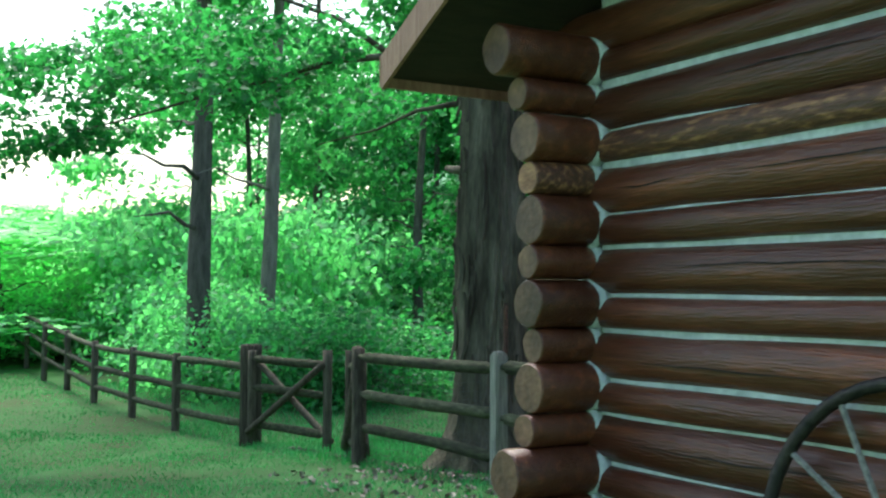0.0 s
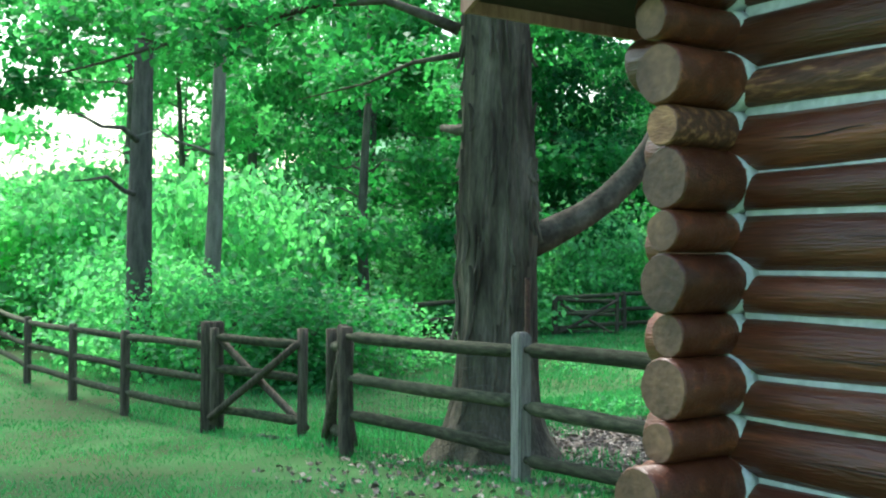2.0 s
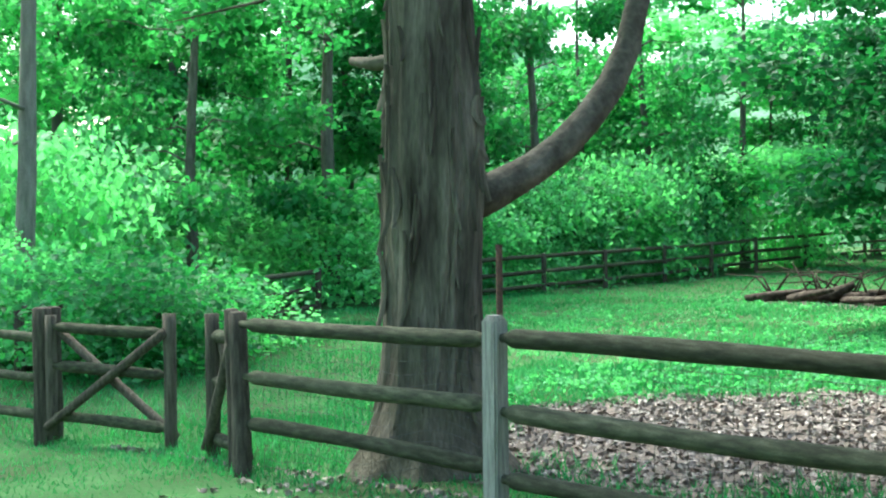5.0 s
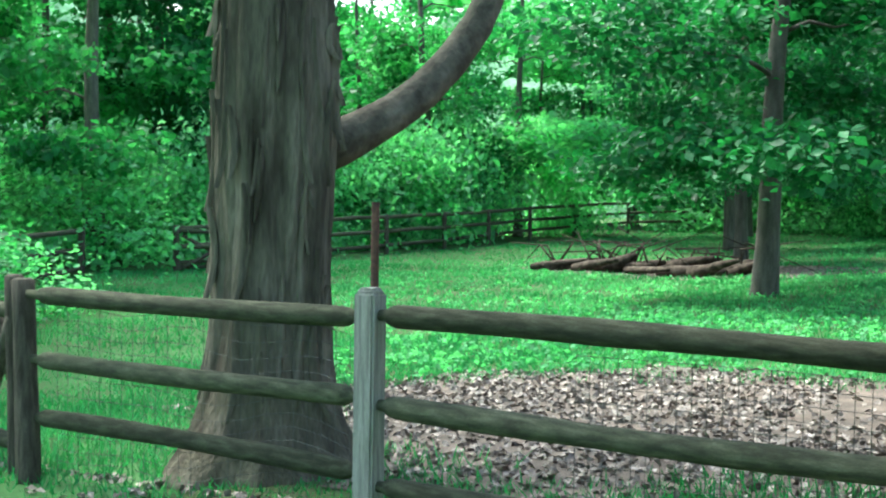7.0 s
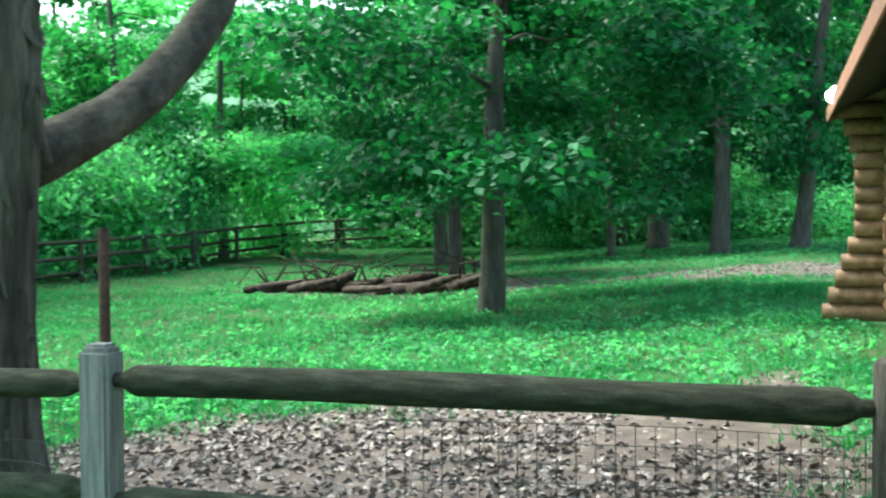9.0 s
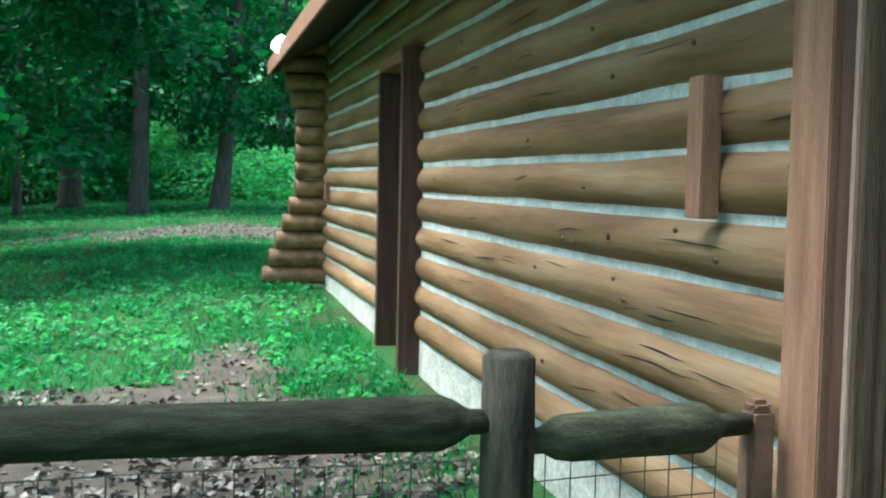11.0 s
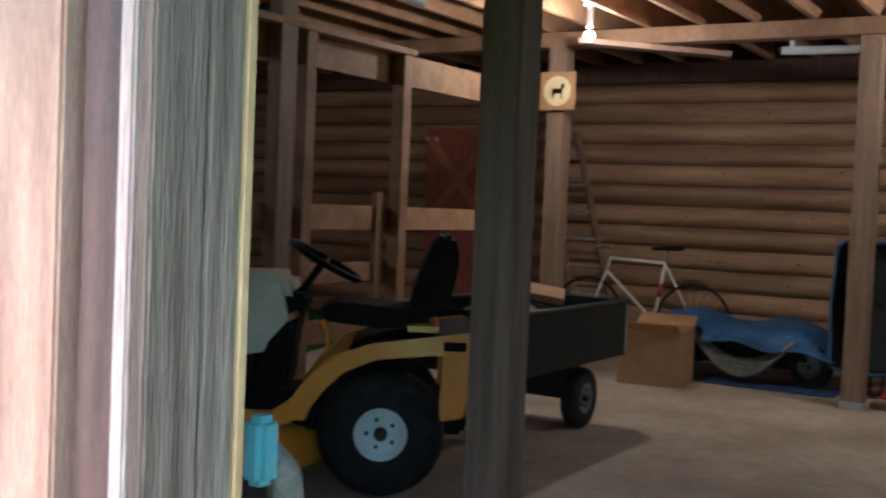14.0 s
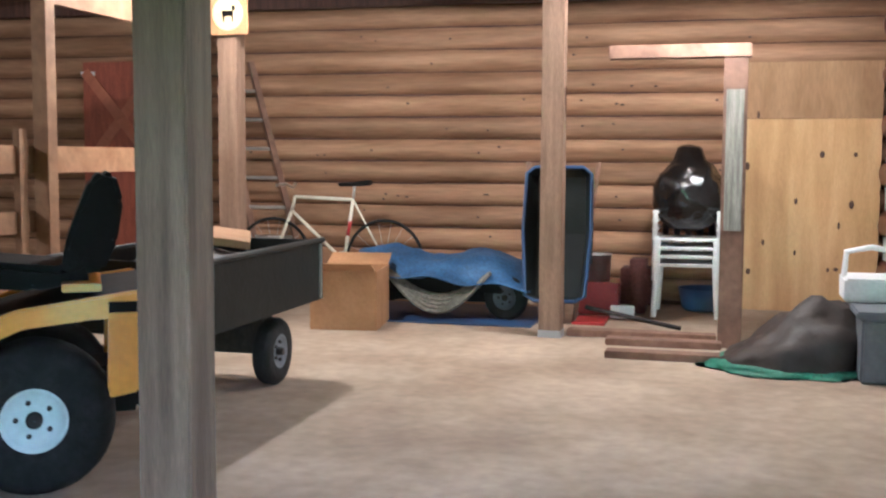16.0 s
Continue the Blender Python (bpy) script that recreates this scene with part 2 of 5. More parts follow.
BULBGLASS = glow("lit_bulb", (1.0, 0.85, 0.6), 60)


# ---- mesh tools ----
def part(name, bm, material, parent=None, label="", smooth=False):
    me = bpy.data.meshes.new(name)
    if smooth:
        for f in bm.faces:
            f.smooth = True
    bm.to_mesh(me)
    bm.free()
    me.materials.append(material)
    ob = new(name, me)
    ob.parent = parent
    if label:
        ob["label"] = label
    return ob


def thing(name, label, category, m=None, group="", kind=""):
    ob = new(name)
    ob.empty_display_size = 0.1
    if m is not None:
        ob.matrix_world = m
    return tagged(ob, label, category, group, kind)


def box(bm, x0, x1, y0, y1, z0, z1, bevel=0.0, m=None):
    t = bmesh.new()
    bmesh.ops.create_cube(t, size=1)
    for v in t.verts:
        v.co = ((x0 + x1) / 2 + v.co.x * (x1 - x0), (y0 + y1) / 2 + v.co.y * (y1 - y0), (z0 + z1) / 2 + v.co.z * (z1 - z0))
    if bevel:
        bmesh.ops.bevel(t, geom=t.edges[:], offset=bevel, segments=2, affect="EDGES")
    if m is not None:
        t.transform(m)
    pour(t, bm)
    return bm


def pour(src, dst):
    me = bpy.data.meshes.new("t")
    src.to_mesh(me)
    src.free()
    dst.from_mesh(me)
    bpy.data.meshes.remove(me)


def tube(bm, pts, radii, seg=10, wob=0.0, seed=0, caps=True):
    """A round bar along pts whose radius is given at each point; wob makes it uneven."""
    pts = [Vector(p) for p in pts]
    if not hasattr(radii, "__len__"):
        radii = [radii] * len(pts)
    rings = []
    a = None
    for i, p in enumerate(pts):
        d = (pts[min(i + 1, len(pts) - 1)] - pts[max(i - 1, 0)]).normalized()
        if a is None:
            a = d.cross(Vector((0, 0, 1)) if abs(d.z) < 0.9 else Vector((1, 0, 0)))
        a = (a - d * a.dot(d)).normalized()
        b = a.cross(d)
        ring = []
        for k in range(seg):
            th = 2 * math.pi * k / seg
            off = a * math.cos(th) + b * math.sin(th)
            r = radii[i]
            if wob:
                r *= 1 + wob * noise.noise(p * 1.7 + off * 1.3 + Vector((seed * 7.3, seed, 0)))
            ring.append(bm.verts.new(p + off * r))
        rings.append(ring)
    for r0, r1 in zip(rings, rings[1:]):
        for k in range(seg):
            bm.faces.new((r0[k], r0[(k + 1) % seg], r1[(k + 1) % seg], r1[k]))
    if caps:
        bm.faces.new(rings[0][::-1])
        bm.faces.new(rings[-1])
    return bm


def line(a, b, n):
    a, b = Vector(a), Vector(b)
    return [a.lerp(b, i / n) for i in range(n + 1)]


def lathe(bm, profile, seg=24, m=None):
    """Turns (radius, height) pairs about z."""
    t = bmesh.new()
    rings = [[t.verts.new((r * math.cos(2 * math.pi * k / seg), r * math.sin(2 * math.pi * k / seg), h)) for k in range(seg)] for r, h in profile]
    for r0, r1 in zip(rings, rings[1:]):
        for k in range(seg):
            t.faces.new((r0[k], r0[(k + 1) % seg], r1[(k + 1) % seg], r1[k]))
    if m is not None:
        t.transform(m)
    pour(t, bm)
    return bm


def B():
    return bmesh.new()


# ---- ground ----
def ground_z(x, y):
    return -0.1 - 0.06 * min(max(-x - 1, 0), 8) + 0.014 * max(0, y - 4) + 0.03 * noise.noise(Vector((x * 0.35, y * 0.35, 0)))


def axis_steps(lo, hi, far, step):
    near = [lo + i * step for i in range(int((hi - lo) / step) + 1)]
    a, b, s, out_a, out_b = lo, hi, step, [], []
    while a > -far or b < far:
        s *= 1.5
        a, b = a - s, b + s
        out_a.append(a)
        out_b.append(b)
    return out_a[::-1] + near + out_b


def build_ground():
    bm = B()
    xs, ys = axis_steps(-24, 8, 600, 0.5), axis_steps(-8, 40, 600, 0.5)
    grid = [[bm.verts.new((x, y, ground_z(x, y))) for x in xs] for y in ys]
    for r0, r1 in zip(grid, grid[1:]):
        for i in range(len(xs) - 1):
            bm.faces.new((r0[i], r0[i + 1], r1[i + 1], r1[i]))
    return tagged(part("ground", bm, GROUND, smooth=True), "shaded green lawn soil around the log barn", "ground", kind="structure")


build_ground()


def in_litter(x, y):
    """How far a place lies inside the leaf-strewn bed (above 0) behind the fence or in the worn strip along the barn."""
    a = 1 - math.hypot((x + 3.4) / 3.3, (y - 4.6) / 2.4)
    b = 0.45 - math.hypot((x + 1.2) / 0.75, (y - 7.2) / 2.6)
    c = 1 - math.hypot((x + 9.0) / 4.0, (y - 21.5) / 2.6)
    d = 0.36 - math.hypot((x + 0.5) / 11.0, (y - 22.0) / 9.0)
    return max(a, b, c, d) + 0.25 * noise.noise(Vector((x * 0.9, y * 0.9, 3))) + 0.14 * noise.noise(Vector((x * 3, y * 3, 5)))


def litter_bed():
    """Bare brown soil a hair above the lawn, with a ragged edge."""
    bm = B()
    cache = {}

    def v(i, j):
        if (i, j) not in cache:
            x, y = i * 0.125, j * 0.125
            cache[i, j] = bm.verts.new((x, y, ground_z(x, y) + 0.012))
        return cache[i, j]
    for i in range(-110, 44):
        for j in range(12, 228):
            if in_litter(i * 0.125 + 0.06, j * 0.125 + 0.06) > 0.05 and (i * 0.125 < -0.3 or j * 0.125 > 12.6):
                bm.faces.new((v(i, j), v(i + 1, j), v(i + 1, j + 1), v(i, j + 1)))
    tagged(part("leaf_litter_bed", bm, LITTER, smooth=True), "bare brown soil bed under dead leaves", "soil", kind="structure")


litter_bed()

# ---- the log barn: logs as single pieces on each wall ----
LEN_Y, LEN_X = 11.85, 9.05


def crack_strip(bm, a, b, w):
    """A thin dark drying crack lying on a log's face from a to b."""
    pts = line(a, b, 8)
    prev = None
    for i, p in enumerate(pts):
        h = w * math.sin(math.pi * (i + 0.15) / 8.3)
        p = p + Vector((0, 0, 0.012 * noise.noise(p * 5)))
        cur = (bm.verts.new(p + Vector((0, 0, h))), bm.verts.new(p - Vector((0, 0, h))))
        if prev:
            bm.faces.new((prev[0], prev[1], cur[1], cur[0]))
        prev = cur


def log(parent, a, b, r, mat_side, mat_end=None, seed=0, r2=None, name="log", label=""):
    """One uneven log with bevelled ends; the cut ends carry a second material."""
    a, b = Vector(a), Vector(b)
    n = max(4, int((b - a).length / 0.35))
    pts = line(a, b, n)
    rad = [r + ((r2 or r) - r) * i / n for i in range(n + 1)]
    d = (b - a).normalized()
    pts = [a] + [a + d * 0.012] + pts[1:-1] + [b - d * 0.012] + [b]
    rad = [rad[0] * 0.93, rad[0]] + rad[1:-1] + [rad[-1], rad[-1] * 0.93]
    bm = tube(B(), pts, rad, 18, 0.11, seed)
    for f in bm.faces:
        f.smooth = len(f.verts) == 4
    ob = part(name, bm, mat_side, parent, label)
    if mat_end:
        ob.data.materials.append(mat_end)
        for p in ob.data.polygons:
            if len(p.vertices) > 4:
                p.material_index = 1
    return ob


def wall_empty(name, label):
    return thing(name, label, "wall", kind="structure")


def build_walls():
    south = wall_empty("wall_south", "dark red-brown stained log wall with pale chinking and saddle-notched corner")
    west = wall_empty("wall_west", "honey-brown log wall with pale chinking and door openings")
    east = wall_empty("wall_east", "bare brown log wall seen from inside the barn")
    north = wall_empty("wall_north", "log wall closing the far end of the barn")
    # south wall: thick and thin logs in turn
    for k in range(-1, 7):
        big, small = 0.27 + 0.386 * k, 0.46 + 0.39 * k
        flare = 0.42 + max(0, 0.10 * (1 - k)) + (0.12 * (k - 4) if k > 4 else 0)
        if big < 2.7 and big > 0:
            log(south, (-flare, 0, big), (LEN_X + 0.4, 0, big), 0.122, DARKLOG, DARKEND, k + 30, r2=0.118)
        if small < 2.75 and small > 0:
            log(south, (-flare + 0.06, -0.045, small), (LEN_X + 0.35, -0.045, small), 0.074, DARKLOG if k != 4 else RAWLOGDARK, DARKEND, k + 50)
    part("chinking", box(B(), 0.06, LEN_X, -0.061, 0.06, 0.0, 2.75), CHINK, south, "pale grey mortar chinking")
    rng = random.Random(12)
    for k, x0, L in ((4, 0.9, 1.2), (3, 0.5, 1.4), (2, 0.35, 1.2), (1, 0.3, 1.4), (5, 0.8, 0.9), (3, 2.1, 0.8), (1, 1.9, 0.6), (4, 0.25, 0.4)):
        dz = rng.uniform(-0.02, 0.05)
        bm = B()
        crack_strip(bm, (x0, -math.sqrt(0.122**2 - dz**2) - 0.006, 0.27 + 0.386 * k + dz), (x0 + L, -math.sqrt(0.122**2 - dz**2) - 0.005, 0.27 + 0.386 * k + dz + rng.uniform(-0.012, 0.02)), 0.0035)
        part("drying_crack", bm, CRACK, south)
    # gable above the south wall
    bm = B()
    v = [bm.verts.new(p) for p in ((0, 0, 2.72), (LEN_X, 0, 2.72), (LEN_X / 2, 0, 4.9), (0, 0.15, 2.72), (LEN_X, 0.15, 2.72), (LEN_X / 2, 0.15, 4.9))]
    for f in ((0, 1, 2), (5, 4, 3), (0, 3, 4, 1), (1, 4, 5, 2), (2, 5, 3, 0)):
        bm.faces.new([v[i] for i in f])
    part("gable_boards", bm, DARKTRIM, south)
    # unseen north gable, added to close the attic against stray daylight
    bm = B()
    v = [bm.verts.new(p) for p in ((0, LEN_Y - 0.15, 2.72), (LEN_X, LEN_Y - 0.15, 2.72), (LEN_X / 2, LEN_Y - 0.15, 4.9), (0, LEN_Y, 2.72), (LEN_X, LEN_Y, 2.72), (LEN_X / 2, LEN_Y, 4.9))]
    for f in ((0, 1, 2), (5, 4, 3), (0, 3, 4, 1), (1, 4, 5, 2), (2, 5, 3, 0)):
        bm.faces.new([v[i] for i in f])
    part("gable_boards", bm, DARKTRIM, north)
    # west wall: stubs through the corner, then the stretch past the doorway
    ends = [-0.75, -0.66, -0.575, -0.47, -0.445, -0.42, -0.45, -0.45, -0.44, -0.45, -0.47, -0.51, -0.63]
    for n, e in enumerate(ends):
        z = 0.1235 + 0.193 * n
        r = 0.116 if n % 2 == 0 else 0.079
        raw = n == 9
        log(west, (0, e, z), (0, 0.45, z), r, RAWLOGDARK if raw else DARKLOG, RAWLOG if raw else DARKEND, n + 3, name="log_end", r2=r * 0.97)
        part("chink_collar", tube(B(), [(0, -0.118 if n % 2 == 0 else -0.112, z), (0, -0.06, z)], [r + 0.003, r + 0.013], 20, 0.08, n), CHINK, south, smooth=True)
    for n in range(14):
        z = 0.0635 + 0.193 * n
        if z > 2.08:
            spans = [(1.9, LEN_Y + 0.4)]
        else:
            spans = [(1.9, 6.74), (7.92, LEN_Y + 0.0)] if n else []
        for i, (a, b) in enumerate(spans):
            log(west, (0, a, z), (0, b, z), 0.101, PALELOG, PALELOG, n * 3 + i, r2=0.098)
        tip = 0.40 + (0.07 * (5 - n) if n < 5 else 0) + (0.06 * (n - 9) if n > 9 else 0)
        if n and z <= 2.08:
            log(west, (0, LEN_Y, z), (0, LEN_Y + tip, z), 0.098, PALELOG, PALELOG, n + 70, name="log_end")
        log(north, (-tip, LEN_Y, z + 0.09), (LEN_X + 0.3, LEN_Y, z + 0.09), 0.098, PALELOG, DARKEND, n + 90)
        log(east, (LEN_X, 0.0, z), (LEN_X, LEN_Y + 0.3, z), 0.1, INLOG, INLOG, n + 110)
    for a, b, z0, z1 in ((1.92, 6.74, 0.1, 2.72), (7.92, LEN_Y, 0.1, 2.72), (6.74, 7.92, 2.12, 2.72)):
        part("chinking", box(B(), -0.0565, 0.0565, a, b, z0, z1), CHINK, west, "pale grey mortar chinking")
    part("chinking", box(B(), -0.05, 0.05, 0.08, 0.42, 0, 2.72), CHINK, west)
    part("lintel_log", box(B(), -0.08, 0.08, 0.3, 1.75, 2.12, 2.72, 0.01), DARKTRIM, west)
    # no mortar on the east side: a dark sheet paints the shade between logs
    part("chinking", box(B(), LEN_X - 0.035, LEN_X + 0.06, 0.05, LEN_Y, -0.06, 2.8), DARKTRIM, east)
    part("chinking", box(B(), 0.05, LEN_X, LEN_Y - 0.03, LEN_Y + 0.03, -0.06, 2.72), CHINK, north)
    rng = random.Random(9)
    for q in range(44):
        n = rng.randrange(2, 11)
        y0, L, dz = rng.uniform(2.05, 5.6), rng.uniform(0.15, 0.6), rng.uniform(-0.045, 0.05)
        bm = B()
        d = -math.sqrt(0.1**2 - dz**2) - 0.006
        crack_strip(bm, (d, y0, 0.0635 + 0.193 * n + dz), (d, y0 + L, 0.0635 + 0.193 * n + dz + rng.uniform(-0.02, 0.01)), rng.uniform(0.0015, 0.0045))
        part("drying_crack", bm, CRACK, west)
    rng = random.Random(5)
    kn = part("knot", lathe(B(), [(0.0005, 0.006), (0.010, 0.006), (0.014, 0.0)], 8), KNOT, west).data
    for wall, count, x_in, lo in ((west, 24, 0.0, 1.95), (east, 70, LEN_X, 0.3)):
        for _ in range(count):
            n, y = rng.randrange(2, 12), rng.uniform(lo, 6.5)
            dz = rng.uniform(-0.05, 0.05)
            o = new("knot", kn)
            o.parent = wall
            o.matrix_basis = Matrix.Translation((x_in - math.sqrt(0.101**2 - dz**2) - 0.001, y, 0.0635 + 0.193 * n + dz)) @ pose(0, 0, 0, 0, -90, 0) @ Matrix.Diagonal((0.7, rng.uniform(0.8, 1.3), 1, 1))
    bpy.data.objects["knot"].matrix_basis = Matrix.Translation((-0.103, 3.3, 1.03)) @ pose(0, 0, 0, 0, -90, 0)
    # foundation, floor, ceiling, roof
    f = thing("foundation", "pale concrete block foundation under the logs", "foundation", kind="structure")
    for a, b in ((1.92, 6.74), (7.92, LEN_Y + 0.1)):
        part("footing", box(B(), -0.06, 0.12, a, b, -0.5, 0.152), FOUND, f)
    part("footing", box(B(), 0.0, LEN_X, -0.06, 0.1, -0.5, 0.01), FOUND, f)
    tagged(part("floor", box(B(), -0.05, LEN_X, 0.1, LEN_Y, -0.3, -0.06), CONC), "stained tan concrete barn floor", "floor", kind="structure")
    cl = B()
    for i in range(int(LEN_Y / 0.41)):
        box(cl, 0.1, LEN_X - 0.09, 0.3 + i * 0.41, 0.34 + i * 0.41, 2.64, 2.86)
    ob = part("ceiling", cl, LUMBER)
    tagged(ob, "open ceiling joists of pale lumber", "ceiling", kind="structure")
    tagged(part("ceiling_deck", box(B(), 0.1, LEN_X - 0.09, 0.1, LEN_Y, 2.862, 2.89), DECK), "plank deck lying on the joists", "ceiling", kind="structure")
    bm = B()
    box(bm, LEN_X - 0.2, LEN_X - 0.1, 0.1, LEN_Y, 2.46, 2.636, 0.005)
    tagged(part("wall_plate_beam", bm, DARKTRIM), "dark beam along the top of the log wall", "beam", kind="structure")
    roof = thing("roof", "dark shingled gable roof with brown fascia boards", "roof", kind="structure")
    for s in (-1, 1):
        ridge, eave = (LEN_X / 2, 2.40 + (LEN_X / 2 + 0.68) * 0.5), (-0.68 if s < 0 else LEN_X + 0.68, 2.40)
        bm = B()
        for t0, m_, nm in ((0.0, SHADED_SOFFIT, "soffit"), (0.05, SHINGLE, "shingles")):
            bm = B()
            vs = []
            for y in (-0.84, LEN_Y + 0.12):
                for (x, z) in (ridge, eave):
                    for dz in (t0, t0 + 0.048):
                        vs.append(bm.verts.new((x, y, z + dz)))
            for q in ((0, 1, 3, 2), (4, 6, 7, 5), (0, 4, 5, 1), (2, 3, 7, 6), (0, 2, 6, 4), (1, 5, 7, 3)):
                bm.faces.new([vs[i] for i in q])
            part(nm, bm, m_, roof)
        part("fascia", box(B(), eave[0] - 0.02 if s < 0 else eave[0], eave[0] if s < 0 else eave[0] + 0.02, -0.86, LEN_Y + 0.14, 2.35, 2.51, 0.003), TRIM, roof, "red-brown eave board")
        for y in (-0.86, LEN_Y + 0.12):
            bm = B()
            vs = [bm.verts.new((x, yy, z + dz)) for yy in (y, y + 0.02) for (x, z) in (eave, ridge) for dz in (-0.06, 0.11)]
            for q in ((0, 1, 3, 2), (4, 6, 7, 5), (0, 4, 5, 1), (2, 3, 7, 6), (0, 2, 6, 4), (1, 5, 7, 3)):
                bm.faces.new([vs[i] for i in q])
            part("rake_board", bm, TRIM, roof)


RAWLOGDARK = mat("scuffed_log", (0.085, 0.035, 0.022), (0.36, 0.17, 0.08), 0.5, 9, (1, 4, 4), 0.4, fine=25, c3=(0.13, 0.05, 0.03))
build_walls()


def doorways():
    j = thing("door_1", "weathered timber door jamb with red-brown casing at the barn doorway", "door frame", kind="structure")
    part("casing", box(B(), -0.165, -0.10, 1.84, 2.01, -0.12, 2.3, 0.004), TRIM, j, "red-brown face board")
    part("inner_casing", box(B(), -0.158, -0.05, 1.752, 1.814, -0.12, 2.3, 0.004), DARKTRIM, j)
    part("filler", box(B(), -0.13, -0.02, 1.814, 1.86, -0.12, 2.3), DARKTRIM, j)
    part("door_stop", box(B(), -0.170, -0.10, 1.726, 1.748, -0.12, 2.3, 0.003), PALESTRIP, j, "pale worn edge strip")
    part("jamb", box(B(), -0.165, -0.088, 1.703, 1.726, -0.12, 2.3, 0.003), GREYPOST, j, "grey weathered jamb board")
    part("jamb", box(B(), -0.085, -0.034, 1.701, 1.726, -0.12, 2.3, 0.003), GREYPOST, j, "grey weathered jamb board")
    part("edge_board", box(B(), -0.033, -0.016, 1.699, 1.75, -0.12, 2.3, 0.003), PLY, j, "yellowish new edge board")
    part("jamb", box(B(), -0.2, 0.12, 0.28, 0.40, -0.12, 2.3, 0.004), GREYPOST, j)
    part("head", box(B(), -0.2, 0.1, 0.28, 1.82, 2.12, 2.3, 0.004), DARKTRIM, j)
    k = thing("door_2", "dark brown framed doorway in the honey log wall", "door frame", kind="structure")
    part("casing", box(B(), -0.20, 0.12, 6.70, 6.78, -0.17, 2.09, 0.004), DARKTRIM, k)
    part("casing", box(B(), -0.15, 0.12, 7.86, 7.94, -0.15, 2.02, 0.004), DARKTRIM, k)
    part("casing", box(B(), -0.16, 0.12, 6.78, 7.86, 2.02, 2.10, 0.004), TRIM, k)
    part("door_leaf", box(B(), 0.02, 0.06, 6.78, 7.86, -0.12, 2.02, 0.003), DARKTRIM, k)
    b = part("wall_batten", box(B(), -0.155, -0.095, 2.485, 2.585, 1.12, 1.525, 0.004), TRIM)
    tagged(b, "short red-brown wooden batten fixed to the logs", "batten")
    b = part("wall_batten", box(B(), -0.14, -0.095, 11.2, 11.32, 1.0, 1.18, 0.004), TRIM)
    tagged(b, "small wooden block on the log wall", "batten")
    ob = thing("flood_lamp", "lit white flood lamp under the barn eave", "lamp", pose(-0.68, 10.75, 2.54))
    part("lamp_arm", tube(B(), [(0.08, 0, 0.08), (0.03, -0.05, 0.03), (0, -0.1, 0)], 0.018, 8), IRON, ob)
    bm = B()
    lathe(bm, [(0.001, 0.13), (0.035, 0.12), (0.045, 0.06), (0.085, -0.02), (0.083, -0.02), (0.001, -0.03)], 16, pose(0, -0.17, -0.02, 65, 0, 0))
    part("lamp_head", bm, glow("lit_flood", (1, 0.97, 0.9), 9), ob, "glowing lamp head", smooth=True)


doorways()

# ---- fences ----
fence_log_i = [0]


def rail(parent, a, b, r=0.05, tenon=True):
    a, b = Vector(a), Vector(b)
    d = (b - a).normalized()
    L = (b - a).length
    bm = B()
    fence_log_i[0] += 1
    mid = [(s, r * (1 + 0.06 * math.sin(fence_log_i[0] * 3 + s * 5))) for s in [0.15 + (L - 0.3) * i / 7 for i in range(8)]]
    prof = [(0.0, 0.026), (0.085, 0.028), (0.12, r * 0.85)] + mid + [(L - 0.12, r * 0.85), (L - 0.085, 0.028), (L, 0.026)]
    bow = 0.018 * min(1, L / 2.4) ** 2 * math.sin(fence_log_i[0] * 1.7)
    pts = [a + d * s + Vector((0, 0, bow * math.sin(math.pi * s / L))) for s, _ in prof]
    tube(bm, pts, [q for _, q in prof], 12, 0.10, fence_log_i[0])
    return part("rail", bm, FENCE, parent, smooth=True)


def post(parent, x, y, top, w=0.06, lean=(0, 0), material=None, square=False, base=None):
    z0 = (ground_z(x, y) if base is None else base) - 0.15
    bm = B()
    h = top - z0
    fence_log_i[0] += 1
    if square:
        box(bm, x - w, x + w, y - w, y + w, z0, top - 0.02, 0.012)
        box(bm, x - w * 0.8, x + w * 0.8, y - w * 0.8, y + w * 0.8, top - 0.03, top, 0.012)
    else:
        pts = [Vector((x + lean[0] * i / 6, y + lean[1] * i / 6, z0 + h * i / 6)) for i in range(7)]
        pts.append(pts[-1] + Vector((0, 0, 0.015)))
        tube(bm, pts, [w * 1.05] * 3 + [w] * 4 + [w * 0.7], 10, 0.16, fence_log_i[0])
    return part("post", bm, material or FENCEPOST, parent, smooth=not square)


